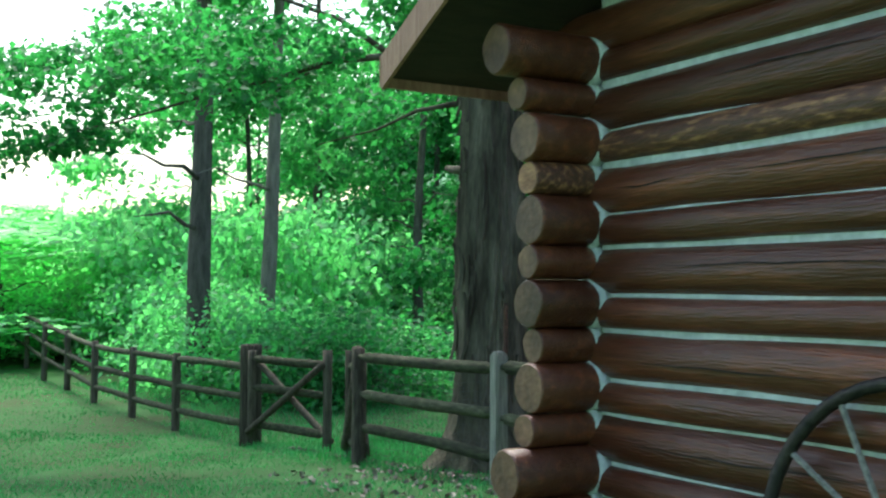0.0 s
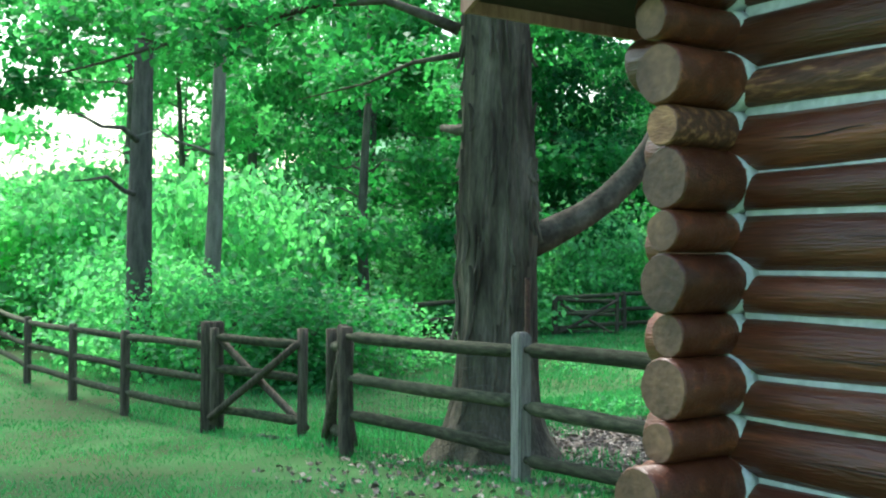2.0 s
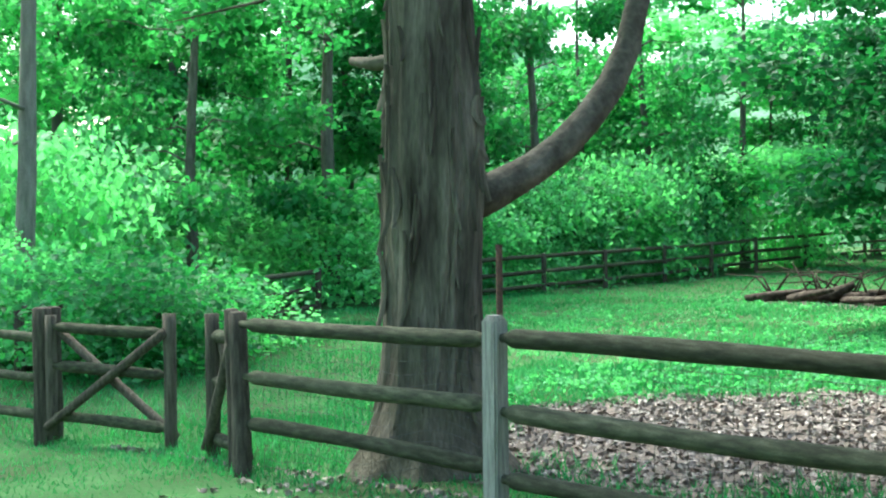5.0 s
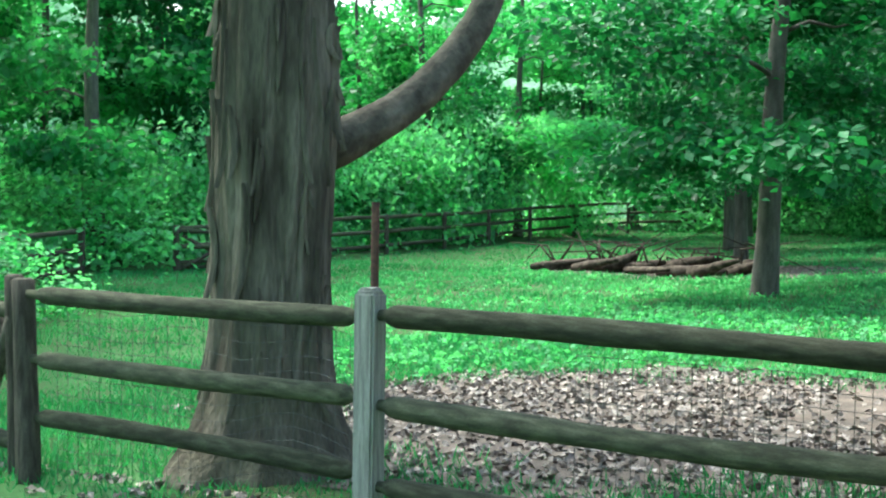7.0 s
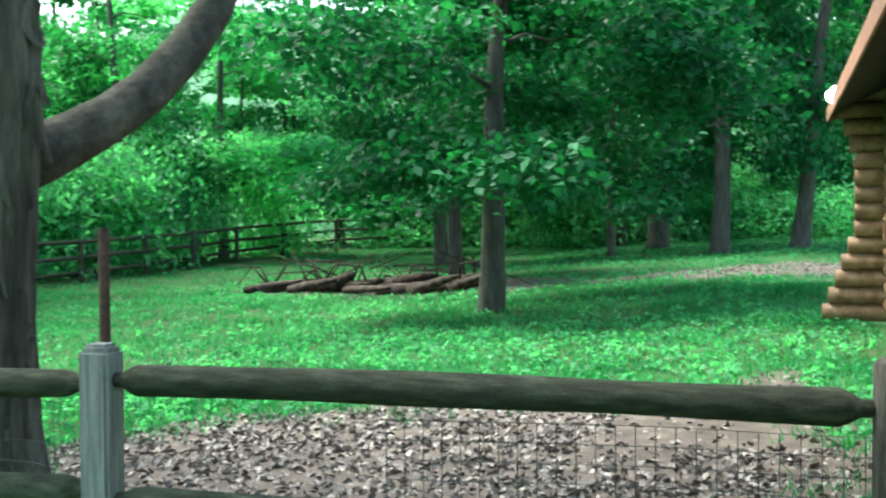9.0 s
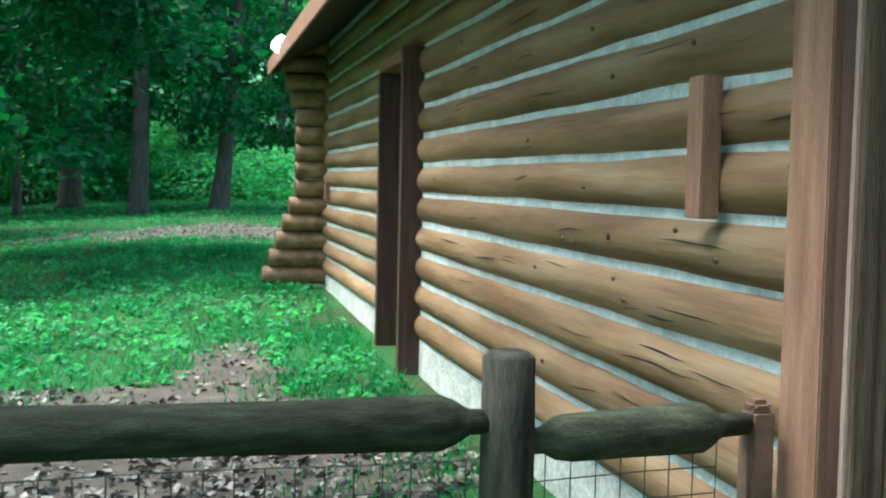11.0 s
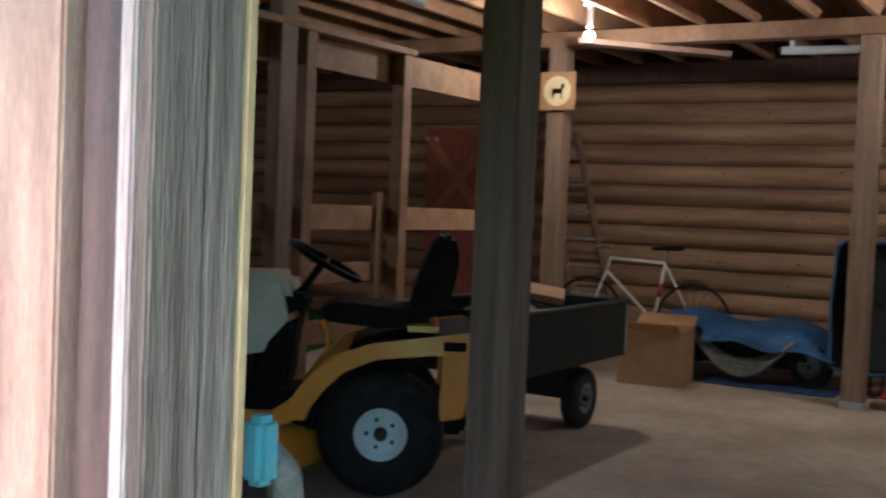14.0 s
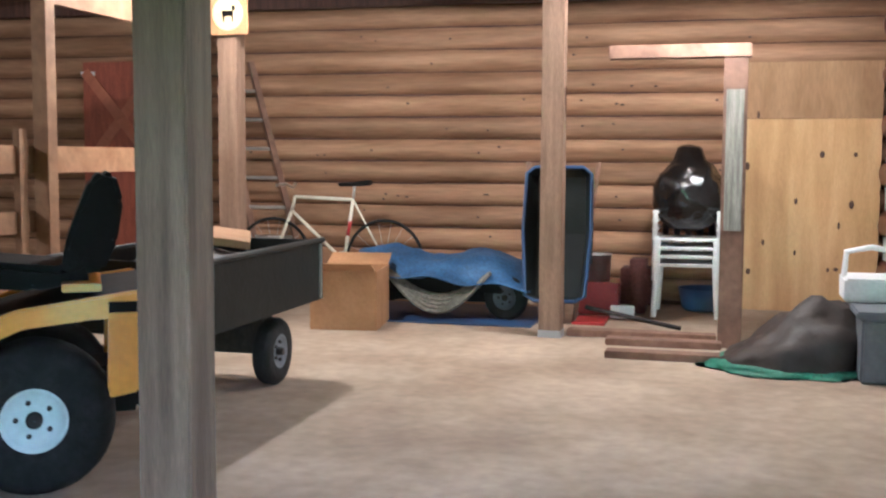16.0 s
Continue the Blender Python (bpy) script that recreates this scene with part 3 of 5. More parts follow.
def near_fence():
    f = thing("rail_fence", "weathered grey-brown three-rail split log fence", "fence", group="fences")
    post(f, -3.48, 1.70, 0.85, 0.058, material=GREYWOOD, square=True)
    post(f, -0.90, 1.83, 0.845, 0.058, lean=(0.0, 0.0))
    post(f, -0.232, 1.99, 0.71, 0.034, material=OLDBOARD, square=True)
    post(f, -5.72, 1.52, 0.76, 0.066, lean=(-0.16, 0.07))
    post(f, -6.02, 1.66, 0.77, 0.055, lean=(-0.03, 0.0))
    for z0, z1 in ((0.69, 0.71), (0.32, 0.335), (-0.01, -0.03)):
        rail(f, (-5.80, 1.57, z0), (-3.48, 1.70, z1), 0.052)
    for z0, z1 in ((0.725, 0.71), (0.305, 0.30), (-0.08, -0.06)):
        rail(f, (-3.48, 1.70, z0), (-0.90, 1.83, z1), 0.056 if z0 > 0 else 0.05)
    rail(f, (-0.90, 1.83, 0.665), (-0.268, 1.975, 0.655), 0.056)
    # iron rod behind the pale post
    r = part("iron_rod", tube(B(), line((-3.53, 1.80, ground_z(-3.53, 1.8) - 0.1), (-3.53, 1.80, 1.25), 3), 0.02, 8), RUST)
    tagged(r, "rusty iron rod standing behind the pale fence post", "rod")
    # the fence on towards the road
    g = thing("rail_fence", "weathered three-rail log fence running along the lawn", "fence", group="fences")
    xs = [(-8.93, 1.55), (-10.95, 1.28), (-12.85, 1.18), (-15.2, 1.16), (-17.8, 1.25), (-20.6, 1.36), (-24.6, 1.7), (-29.2, 2.0), (-34, 2.4)]
    for i, (x, y) in enumerate(xs):
        t = (0.67 if i == 0 else 0.47) + (0.1 * max(0, i - 3))
        post(g, x, y, t, 0.085 if i == 0 else 0.06)
    post(g, -9.12, 1.75, 0.66, 0.07)
    for i, ((x0, y0), (x1, y1)) in enumerate(zip(xs, xs[1:])):
        lift0, lift1 = 0.1 * max(0, i - 3), 0.1 * max(0, i - 2)
        for h in (0.40, 0.03, -0.30):
            rail(g, (x0, y0, h + lift0), (x1, y1, h + lift1), 0.045)


def gate_leaf(label, a, b, z_top, stile):
    g = thing("log_gate", label, "gate", group="gate leaves")
    a, b = Vector(a), Vector(b)
    for z in (z_top - 0.12, z_top - 0.47, z_top - 0.92):
        rail(g, (a.x, a.y, z + 0.02), (b.x, b.y, z), 0.05)
    off = (b - a).cross(Vector((0, 0, 1))).normalized() * 0.06
    for p0, p1 in (((a, z_top - 1.0), (b, z_top - 0.1)), ((a, z_top - 0.12), (b, z_top - 1.0))):
        bm = tube(B(), line(Vector((p0[0].x, p0[0].y, p0[1])) + off, Vector((p1[0].x, p1[0].y, p1[1])) + off, 6), 0.042, 9, 0.12, len(label))
        part("brace", bm, FENCEPOST, g, smooth=True)
        off = -off
    bm = tube(B(), line((b.x, b.y, z_top - 1.15), (b.x, b.y, z_top + 0.05), 5), 0.055, 10, 0.14, 7)
    part("stile", bm, FENCEPOST, g, smooth=True)
    bm = tube(B(), line((a.x, a.y, z_top - 1.08), (a.x, a.y, z_top), 5), 0.05, 10, 0.14, 9)
    part("stile", bm, FENCEPOST, g, smooth=True)


def far_fences():
    g = thing("rail_fence", "dark three-rail fence at the far edge of the paddock", "fence", group="fences")
    xs = [(-13.6, 3.4), (-15.2, 6.2), (-17.0, 9.2), (-19.2, 12.9)]
    ys = [(-18.5, 14.9), (-18.6, 17.4), (-18.4, 20.0), (-18.3, 22.6), (-18.3, 25.6), (-18.5, 28.6), (-18.8, 32.0), (-19.0, 36), (-18.5, 40), (-16, 45)]
    for row in (xs, ys):
        for (x, y) in row:
            post(g, x, y, ground_z(x, y) + 0.98 + 0.012 * max(0, y - 14), 0.07)
        for (x0, y0), (x1, y1) in zip(row, row[1:]):
            for h in (0.92, 0.52, 0.14):
                rail(g, (x0, y0, ground_z(x0, y0) + h + 0.012 * max(0, y0 - 14)), (x1, y1, ground_z(x1, y1) + h + 0.012 * max(0, y1 - 14)), 0.055)
    gate_leaf("far grey log gate standing open in the paddock fence", (-18.5, 14.9, 0), (-17.6, 16.2, 0), 0.55, 0)


near_fence()
gate_leaf("rustic log gate leaf with crossed braces", (-8.75, 1.55, 0), (-7.40, 1.95, 0), 0.62, 0)
gate_leaf("rustic log gate leaf with crossed braces standing ajar", (-6.02, 1.70, 0), (-6.62, 1.86, 0), 0.66, 0)
far_fences()


def wire_mesh():
    """Welded wire hung on the fence: thin square wires."""
    f = thing("wire_netting", "rusty welded wire netting tied to the fence rails", "wire mesh", group="wire netting")

    def panel(a, b, z0, z1, cells, rows, sag):
        bm = B()
        a, b = Vector(a), Vector(b)

        def at(u, w):
            p = a.lerp(b, u)
            return Vector((p.x, p.y - 0.02, z0 + (z1 - z0) * w + sag * noise.noise(Vector((u * 3, w * 2, sag * 50)))))
        for i in range(cells + 1):
            tube(bm, [at(i / cells, w / 4) for w in range(5)], 0.0016, 4, caps=False)
        for j in range(rows + 1):
            tube(bm, [at(u / 12, j / rows) for u in range(13)], 0.0016, 4, caps=False)
        part("netting", bm, WIRE, f)
    panel((-2.45, 1.79, 0), (-0.35, 1.98, 0), -0.28, 0.62, 34, 14, 0.03)
    panel((-5.6, 1.63, 0), (-3.6, 1.73, 0), -0.35, 0.62, 24, 12, 0.12)


wire_mesh()


# ---- trees, shrubs, grass ----
def leaf_mesh(name, blobs, count, size, material, seed, droop=0.35):
    """Many small folded leaves spread through uneven blobs (centre, radii), most of them near the outside."""
    rng = np.random.default_rng(seed)
    w = np.array([b[1][0] * b[1][1] + b[1][0] * b[1][2] for b in blobs])
    pick = rng.choice(len(blobs), count, p=w / w.sum())
    c = np.array([b[0] for b in blobs])[pick]
    r = np.array([b[1] for b in blobs])[pick]
    d = rng.normal(size=(count, 3))
    d /= np.linalg.norm(d, axis=1)[:, None]
    base = c + d * r * (rng.random((count, 1)) ** 0.45) * (0.75 + 0.5 * rng.random((count, 1)))
    nrm = rng.normal(size=(count, 3)) * 0.75 + np.array([0, 0, 1.0]) + d * droop
    nrm /= np.linalg.norm(nrm, axis=1)[:, None]
    a = np.cross(nrm, rng.normal(size=(count, 3)))
    a /= np.linalg.norm(a, axis=1)[:, None]
    b = np.cross(nrm, a)
    s = size * (0.6 + 0.8 * rng.random((count, 1)))
    p0, p2 = base - a * s * 0.55, base + a * s * 0.55 - nrm * s * 0.12
    p1, p3 = base + b * s * 0.42 + nrm * s * 0.1, base - b * s * 0.42 + nrm * s * 0.1
    v = np.stack([p0, p1, p2, p3], 1).reshape(-1, 3)
    i = np.arange(count)[:, None] * 4
    tris = np.concatenate([np.hstack([i, i + 1, i + 2]), np.hstack([i, i + 2, i + 3])])
    me = bpy.data.meshes.new(name)
    me.vertices.add(len(v))
    me.vertices.foreach_set("co", v.astype(np.float32).ravel())
    me.loops.add(tris.size)
    me.loops.foreach_set("vertex_index", tris.astype(np.int32).ravel())
    me.polygons.add(len(tris))
    me.polygons.foreach_set("loop_start", np.arange(0, tris.size, 3, dtype=np.int32))
    me.update(calc_edges=True)
    me.materials.append(material)
    return me


def crown_blobs(seed, h0, h1, spread, n):
    rng = random.Random(seed)
    out = []
    for _ in range(n):
        th, u = rng.uniform(0, 6.283), rng.random()
        rr = spread * (1 - 0.55 * abs(u - 0.4)) * rng.uniform(0.35, 1.0)
        k = rng.uniform(0.55, 1.15)
        out.append(((rr * math.cos(th), rr * math.sin(th), h0 + (h1 - h0) * u), (k * 1.15, k * 1.15, k * 0.5)))
    return out


CROWNS = {}


def crown(key, seed, h0, h1, spread, blobs, count, size, material):
    CROWNS[key] = (leaf_mesh("crown", crown_blobs(seed, h0, h1, spread, blobs), count, size, material, seed), h0, h1, spread)


crown("maple", 1, 2.0, 9.5, 3.4, 34, 9000, 0.17, LEAF)
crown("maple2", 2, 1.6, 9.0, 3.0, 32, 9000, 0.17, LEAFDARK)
crown("high", 13, 5.0, 11.0, 3.0, 34, 9000, 0.17, LEAFLIGHT)
crown("ash", 3, 2.5, 11.0, 3.2, 34, 9000, 0.19, LEAFLIGHT)
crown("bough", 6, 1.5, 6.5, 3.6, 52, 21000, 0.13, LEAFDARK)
crown("low", 4, 0.7, 5.5, 2.4, 28, 7500, 0.14, LEAF)
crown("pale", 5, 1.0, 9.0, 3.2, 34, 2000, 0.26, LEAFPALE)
SHRUBS = [leaf_mesh("foliage", crown_blobs(20 + i, 0.15, 1.5, 1.2, 16), 4200, 0.10, m, 40 + i) for i, m in enumerate((LEAF, LEAFLIGHT, LEAFDARK, LEAFPALE))]


def tree(x, y, r, height, key, label, seed, lean=(0, 0), twist=0.0, scale=1.0, bark=None):
    z = ground_z(x, y)
    t = thing("tree", label, "tree", pose(x, y, z), group="woodland trees")
    rng = random.Random(seed)
    bm = B()
    n = 9
    pts = [Vector((lean[0] * (i / n) ** 1.2 + 0.06 * math.sin(seed + i), lean[1] * (i / n) ** 1.2 + 0.06 * math.cos(seed * 2 + i), -0.2 + height * i / n)) for i in range(n + 1)]
    pts.insert(1, pts[0].lerp(pts[1], 0.25))
    rad = [r * 1.5, r * 1.12] + [r * (1 - 0.75 * i / n) for i in range(1, n + 1)]
    tube(bm, pts, rad, 10, 0.14, seed)
    part("trunk", bm, bark or BARK2, t, smooth=True)
    for i in range(8):
        u = rng.uniform(0.22, 0.9)
        p = pts[0].lerp(pts[-1], u)
        p = Vector((lean[0] * u ** 1.2, lean[1] * u ** 1.2, height * u))
        th = rng.uniform(0, 6.283)
        L = rng.uniform(1.2, 2.6)
        q = [p + Vector((math.cos(th) * L * s, math.sin(th) * L * s, L * (0.35 * s - 0.25 * s * s) + 0.08 * math.sin(9 * s + i))) for s in (0, 0.25, 0.5, 0.75, 1)]
        part("limb", tube(B(), q, [r * 0.22, r * 0.17, r * 0.12, r * 0.08, 0.008], 6, 0.1, i), bark or BARK2, t, smooth=True)
    ob = new("crown", CROWNS[key][0])
    ob.parent = t
    ob.matrix_basis = Matrix.Translation((lean[0] * 0.6, lean[1] * 0.6, 0)) @ pose(0, 0, 0, 0, 0, twist * 57.3) @ Matrix.Diagonal((scale, scale, height / 9.0, 1))
    return t


def shrub(x, y, s, kind, turn, tall=1.0):
    z = ground_z(x, y)
    t = thing("shrub", "leafy green woodland shrub with a loose outline", "shrub", pose(x, y, z), group="shrubs")
    ob = new("foliage", SHRUBS[kind])
    ob.parent = t
    ob.matrix_basis = pose(0, 0, -0.05, 0, 0, turn) @ Matrix.Diagonal((s, s, s * tall, 1))
    for k in range(4):
        th = k * 1.6 + turn
        part("stem", tube(B(), [(0.1 * math.cos(th), 0.1 * math.sin(th), -0.1), (0.3 * s * math.cos(th), 0.3 * s * math.sin(th), 0.6 * s), (0.6 * s * math.cos(th), 0.6 * s * math.sin(th), 1.2 * s * tall)], [0.025, 0.018, 0.006], 5), BARK2, t)
    return t


def woodland():
    tree(-16.2, 3.35, 0.26, 13, "high", "tall grey-barked tree behind the lawn fence", 1, lean=(-0.6, 0.1), bark=BARK2)
    tree(-16.6, 4.75, 0.18, 14, "high", "slim pale-barked tree behind the lawn fence", 2, twist=2, lean=(0.3, 0.5), bark=MATS["pale_bark"])
    for i, (x, y) in enumerate(((-26.0, 6.4), (-30.0, 9.4))):
        tree(x, y, 0.14, 11 + i, ("ash", "high")[i], "slender leafy tree behind the lawn fence", 60 + i, twist=i * 1.7, scale=1.1)
    tree(-21.8, 11.2, 0.16, 11, "maple", "forked tree behind the shrubs", 3, twist=1, lean=(0.3, 0))
    tree(-24.0, 19.5, 0.19, 12, "maple2", "dark-barked woodland tree past the paddock", 4, lean=(-0.2, 0))
    tree(-23.0, 25.0, 0.2, 13, "maple", "woodland tree past the paddock fence", 5, twist=2.2)
    tree(-21.5, 30.0, 0.2, 12, "low", "woodland tree past the paddock fence", 6, twist=0.5, lean=(-1.5, 0.5), scale=1.3)
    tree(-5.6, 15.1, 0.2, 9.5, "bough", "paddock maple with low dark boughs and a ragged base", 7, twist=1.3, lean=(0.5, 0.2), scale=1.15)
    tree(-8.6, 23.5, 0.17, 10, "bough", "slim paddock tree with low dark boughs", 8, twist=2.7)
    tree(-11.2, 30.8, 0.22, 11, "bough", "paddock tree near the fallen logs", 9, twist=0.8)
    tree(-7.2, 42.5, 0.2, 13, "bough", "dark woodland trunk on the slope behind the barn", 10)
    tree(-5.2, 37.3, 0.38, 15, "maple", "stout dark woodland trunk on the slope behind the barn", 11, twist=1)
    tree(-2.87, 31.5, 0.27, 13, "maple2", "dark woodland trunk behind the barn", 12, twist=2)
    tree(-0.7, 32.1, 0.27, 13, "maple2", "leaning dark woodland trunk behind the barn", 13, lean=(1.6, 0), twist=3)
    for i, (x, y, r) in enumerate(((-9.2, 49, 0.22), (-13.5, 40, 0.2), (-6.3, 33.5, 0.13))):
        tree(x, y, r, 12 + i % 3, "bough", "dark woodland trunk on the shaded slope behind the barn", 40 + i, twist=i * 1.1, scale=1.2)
    rng = random.Random(11)
    # woods beyond the fences, thicker with distance
    for i in range(58):
        a = math.radians(-8 + 112 * (i + rng.random()) / 58)
        d = rng.choice((27, 33, 40, 47))
        x, y = -d * math.sin(a), d * math.cos(a)
        if x > -19.8 and y < 44:
            d = 52
            x, y = -d * math.sin(a), d * math.cos(a)
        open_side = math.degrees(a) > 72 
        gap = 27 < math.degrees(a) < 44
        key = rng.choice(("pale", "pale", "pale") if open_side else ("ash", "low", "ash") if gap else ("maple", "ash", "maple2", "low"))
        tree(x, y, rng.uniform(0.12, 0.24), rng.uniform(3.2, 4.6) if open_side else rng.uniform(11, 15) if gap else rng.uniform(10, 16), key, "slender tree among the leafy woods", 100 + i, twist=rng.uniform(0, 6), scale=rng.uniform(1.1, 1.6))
    for i in range(46):
        a = math.radians(-4 + 92 * (i + rng.random()) / 46)
        d = rng.uniform(23.5, 34)
        x, y = -d * math.sin(a), d * math.cos(a)
        if x > -20.5 and y < 43:
            x, y = x * 0.8 - 1, 44 + rng.uniform(0, 6)
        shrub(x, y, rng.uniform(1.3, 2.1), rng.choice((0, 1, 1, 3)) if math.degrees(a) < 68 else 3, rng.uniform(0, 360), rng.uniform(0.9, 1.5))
    for (x, y, s, k, tall) in ((-12.9, 4.6, 1.0, 0, 0.95), (-14.0, 5.6, 1.15, 0, 0.9), (-14.6, 6.9, 1.0, 1, 0.75), (-15.2, 3.9, 1.0, 1, 1.1),
                               (-17.3, 4.0, 1.1, 1, 1.2), (-19.5, 4.6, 1.2, 1, 1.2), (-22.5, 5.0, 1.3, 1, 1.1), (-18.8, 5.8, 1.5, 1, 1.6), (-21.5, 8.0, 1.5, 1, 1.5), (-26, 6.0, 1.3, 1, 1.1),
                               (-20.8, 17.6, 1.1, 1, 1.1), (-20.6, 20.4, 1.2, 1, 1.2), (-20.8, 23.4, 1.4, 1, 1.4), (-20.6, 26.5, 1.5, 1, 1.6), (-21, 29.5, 1.5, 1, 1.7),
                               (-21, 33, 1.6, 3, 1.5), (-20.5, 37, 1.7, 1, 1.4), (-17.0, 44.5, 1.7, 1, 1.2), (-13, 46.5, 1.8, 1, 1.1), (-9.5, 47, 1.6, 0, 1.0), (-6, 47, 1.6, 1, 0.8), (-3, 45, 1.5, 1, 0.7), (-1, 43, 1.5, 1, 0.7), (1.5, 42, 1.5, 1, 0.8)):
        shrub(x, y, s, k, x * 40, tall)


MATS["pale_bark"] = mat("pale_bark", (0.12, 0.11, 0.095), (0.20, 0.185, 0.16), 0.95, 3, (4, 4, 0.8), 0.5)
woodland()


def great_tree():
    cx, cy = -4.76, 2.45
    z = ground_z(cx, cy)
    t = thing("great_tree", "huge shaggy-barked old tree with one rising side limb behind the fence", "tree", pose(cx, cy, z))
    bm = B()
    H, seg = 7.0, 72
    levels = [-0.2, -0.05, 0.05, 0.15, 0.28, 0.45, 0.65, 0.9] + [1.1 + 0.17 * i for i in range(28)] + [6.2, 7.0]
    rings = []
    for h in levels:
        flare = 0.345 + 0.24 * math.exp(-max(h, 0) / 0.32) - 0.012 * h + 0.03 * math.exp(-((h - 2.0) / 0.6) ** 2)
        ring = []
        for k in range(seg):
            th = 2 * math.pi * k / seg
            c, s = math.cos(th), math.sin(th)
            ridge = noise.noise(Vector((c * 3.2, s * 3.2, h * 0.45)))
            fine = abs(noise.noise(Vector((c * 5 + 0.3 * math.sin(h * 2.2), s * 5, h * 0.8 + 5))))
            root = 0.16 * max(0, math.sin(3 * th + 0.6)) * math.exp(-max(h, 0) / 0.25)
            r = flare + 0.050 * ridge - 0.060 * fine + root + 0.012 * noise.noise(Vector((c * 20, s * 20, h * 4)))
            ring.append(bm.verts.new((r * c + 0.04 * math.sin(h * 0.8), r * s, h)))
        rings.append(ring)
    for r0, r1 in zip(rings, rings[1:]):
        for k in range(seg):
            bm.faces.new((r0[k], r0[(k + 1) % seg], r1[(k + 1) % seg], r1[k]))
    part("trunk", bm, BARK, t, smooth=True)
    # loose bark plates that curl off the trunk
    rng = random.Random(3)
    for i in range(90):
        bm = B()
        th, h, L, w = rng.uniform(2.6, 6.9), rng.uniform(0.3, 3.9), rng.uniform(0.2, 0.8), rng.uniform(0.02, 0.055)
        prev = None
        for k in range(6):
            hh = h + L * k / 5
            flare = 0.345 + 0.24 * math.exp(-max(hh, 0) / 0.32) - 0.012 * hh + 0.03 * math.exp(-((hh - 2.0) / 0.6) ** 2)
            r = flare + 0.055 * noise.noise(Vector((math.cos(th) * 3.2, math.sin(th) * 3.2, hh * 0.45))) + 0.002 + (0.030 if k > 2 else 0.045) * (abs(k - 2.5) / 2.5) ** 2 * (1 if i % 3 else 0.2)
            ww = w * (0.10 + 0.90 * math.sin(math.pi * k / 5))
            th2 = th + 0.09 * math.sin(hh * 3 + i)
            row = [bm.verts.new(((r + o) * math.cos(th2 + e * ww / 0.45) + 0.04 * math.sin(hh * 0.8), (r + o) * math.sin(th2 + e * ww / 0.45), hh)) for e, o in ((-1, -0.02), (-0.5, 0.012), (0.4, 0.008), (1, -0.02))]
            if prev:
                for q in range(3):
                    bm.faces.new((prev[q], prev[q + 1], row[q + 1], row[q]))
            prev = row
        part("bark_plate", bm, BARK, t, smooth=True)

    def limb(name, pts, rad, seed):
        bm = tube(B(), [Vector(p) - Vector((cx, cy, z)) for p in pts], rad, 14, 0.12, seed)
        part(name, bm, LIMBBARK, t, smooth=True)
    limb("limb", [(-4.62, 2.58, 1.50), (-4.52, 2.80, 1.60), (-4.43, 2.97, 1.70), (-4.36, 3.12, 1.79), (-4.28, 3.30, 1.93), (-4.19, 3.52, 2.15), (-4.12, 3.70, 2.39), (-4.06, 3.83, 2.68), (-4.02, 3.93, 3.1), (-3.96, 4.05, 4.2)],
         [0.15, 0.14, 0.125, 0.118, 0.112, 0.108, 0.105, 0.10, 0.09, 0.06], 4)
    side = Vector((-0.58, -0.815, 0))
    fork = Vector((-4.98, 2.2, 3.40))
    bough = [fork + side * a + Vector((0, 0, h)) for a, h in ((0, 0), (0.3, 0.13), (0.65, 0.26), (1.25, 0.22), (1.8, 0.05), (2.6, -0.14), (3.3, -0.34), (4.0, -0.5))]
    limb("limb", bough, [0.06, 0.046, 0.038, 0.028, 0.022, 0.016, 0.011, 0.005], 5)
    limb("limb", [bough[2], bough[2] + side * 0.5 + Vector((0, 0, 0.36)), bough[2] + side * 1.2 + Vector((-0.2, 0, 0.7)), bough[2] + side * 2.2 + Vector((-0.5, 0, 0.85))], [0.034, 0.026, 0.018, 0.008], 6)
    limb("limb", [bough[3], bough[3] + side * 0.5 + Vector((-0.4, 0.1, -0.22)), bough[3] + side * 0.9 + Vector((-0.9, 0.2, -0.5))], [0.016, 0.011, 0.004], 7)
    limb("limb", [(-5.05, 2.25, 3.2), (-5.35, 1.95, 3.14), (-5.7, 1.7, 2.98), (-6.3, 1.3, 2.86)], [0.03, 0.018, 0.012, 0.004], 12)
    limb("limb", [bough[5], bough[5] + side * 0.5 + Vector((-0.3, 0.2, 0.2)), bough[5] + side * 1.0 + Vector((-0.7, 0.4, 0.25))], [0.012, 0.008, 0.003], 13)
    limb("limb", [(-5.0, 2.6, 2.6), (-5.4, 2.5, 2.58), (-5.6, 2.45, 2.62)], [0.07, 0.05, 0.03], 8)
    limb("limb", [(-4.8, 2.9, 3.6), (-5.8, 3.8, 4.2), (-7.2, 4.6, 4.3), (-8.8, 5.2, 3.9)], [0.06, 0.04, 0.028, 0.010], 9)
    limb("limb", [(-4.07, 3.85, 3.2), (-3.6, 4.3, 3.9), (-3.2, 5.0, 4.6)], [0.07, 0.05, 0.02], 10)
    blobs = []
    rng = random.Random(8)
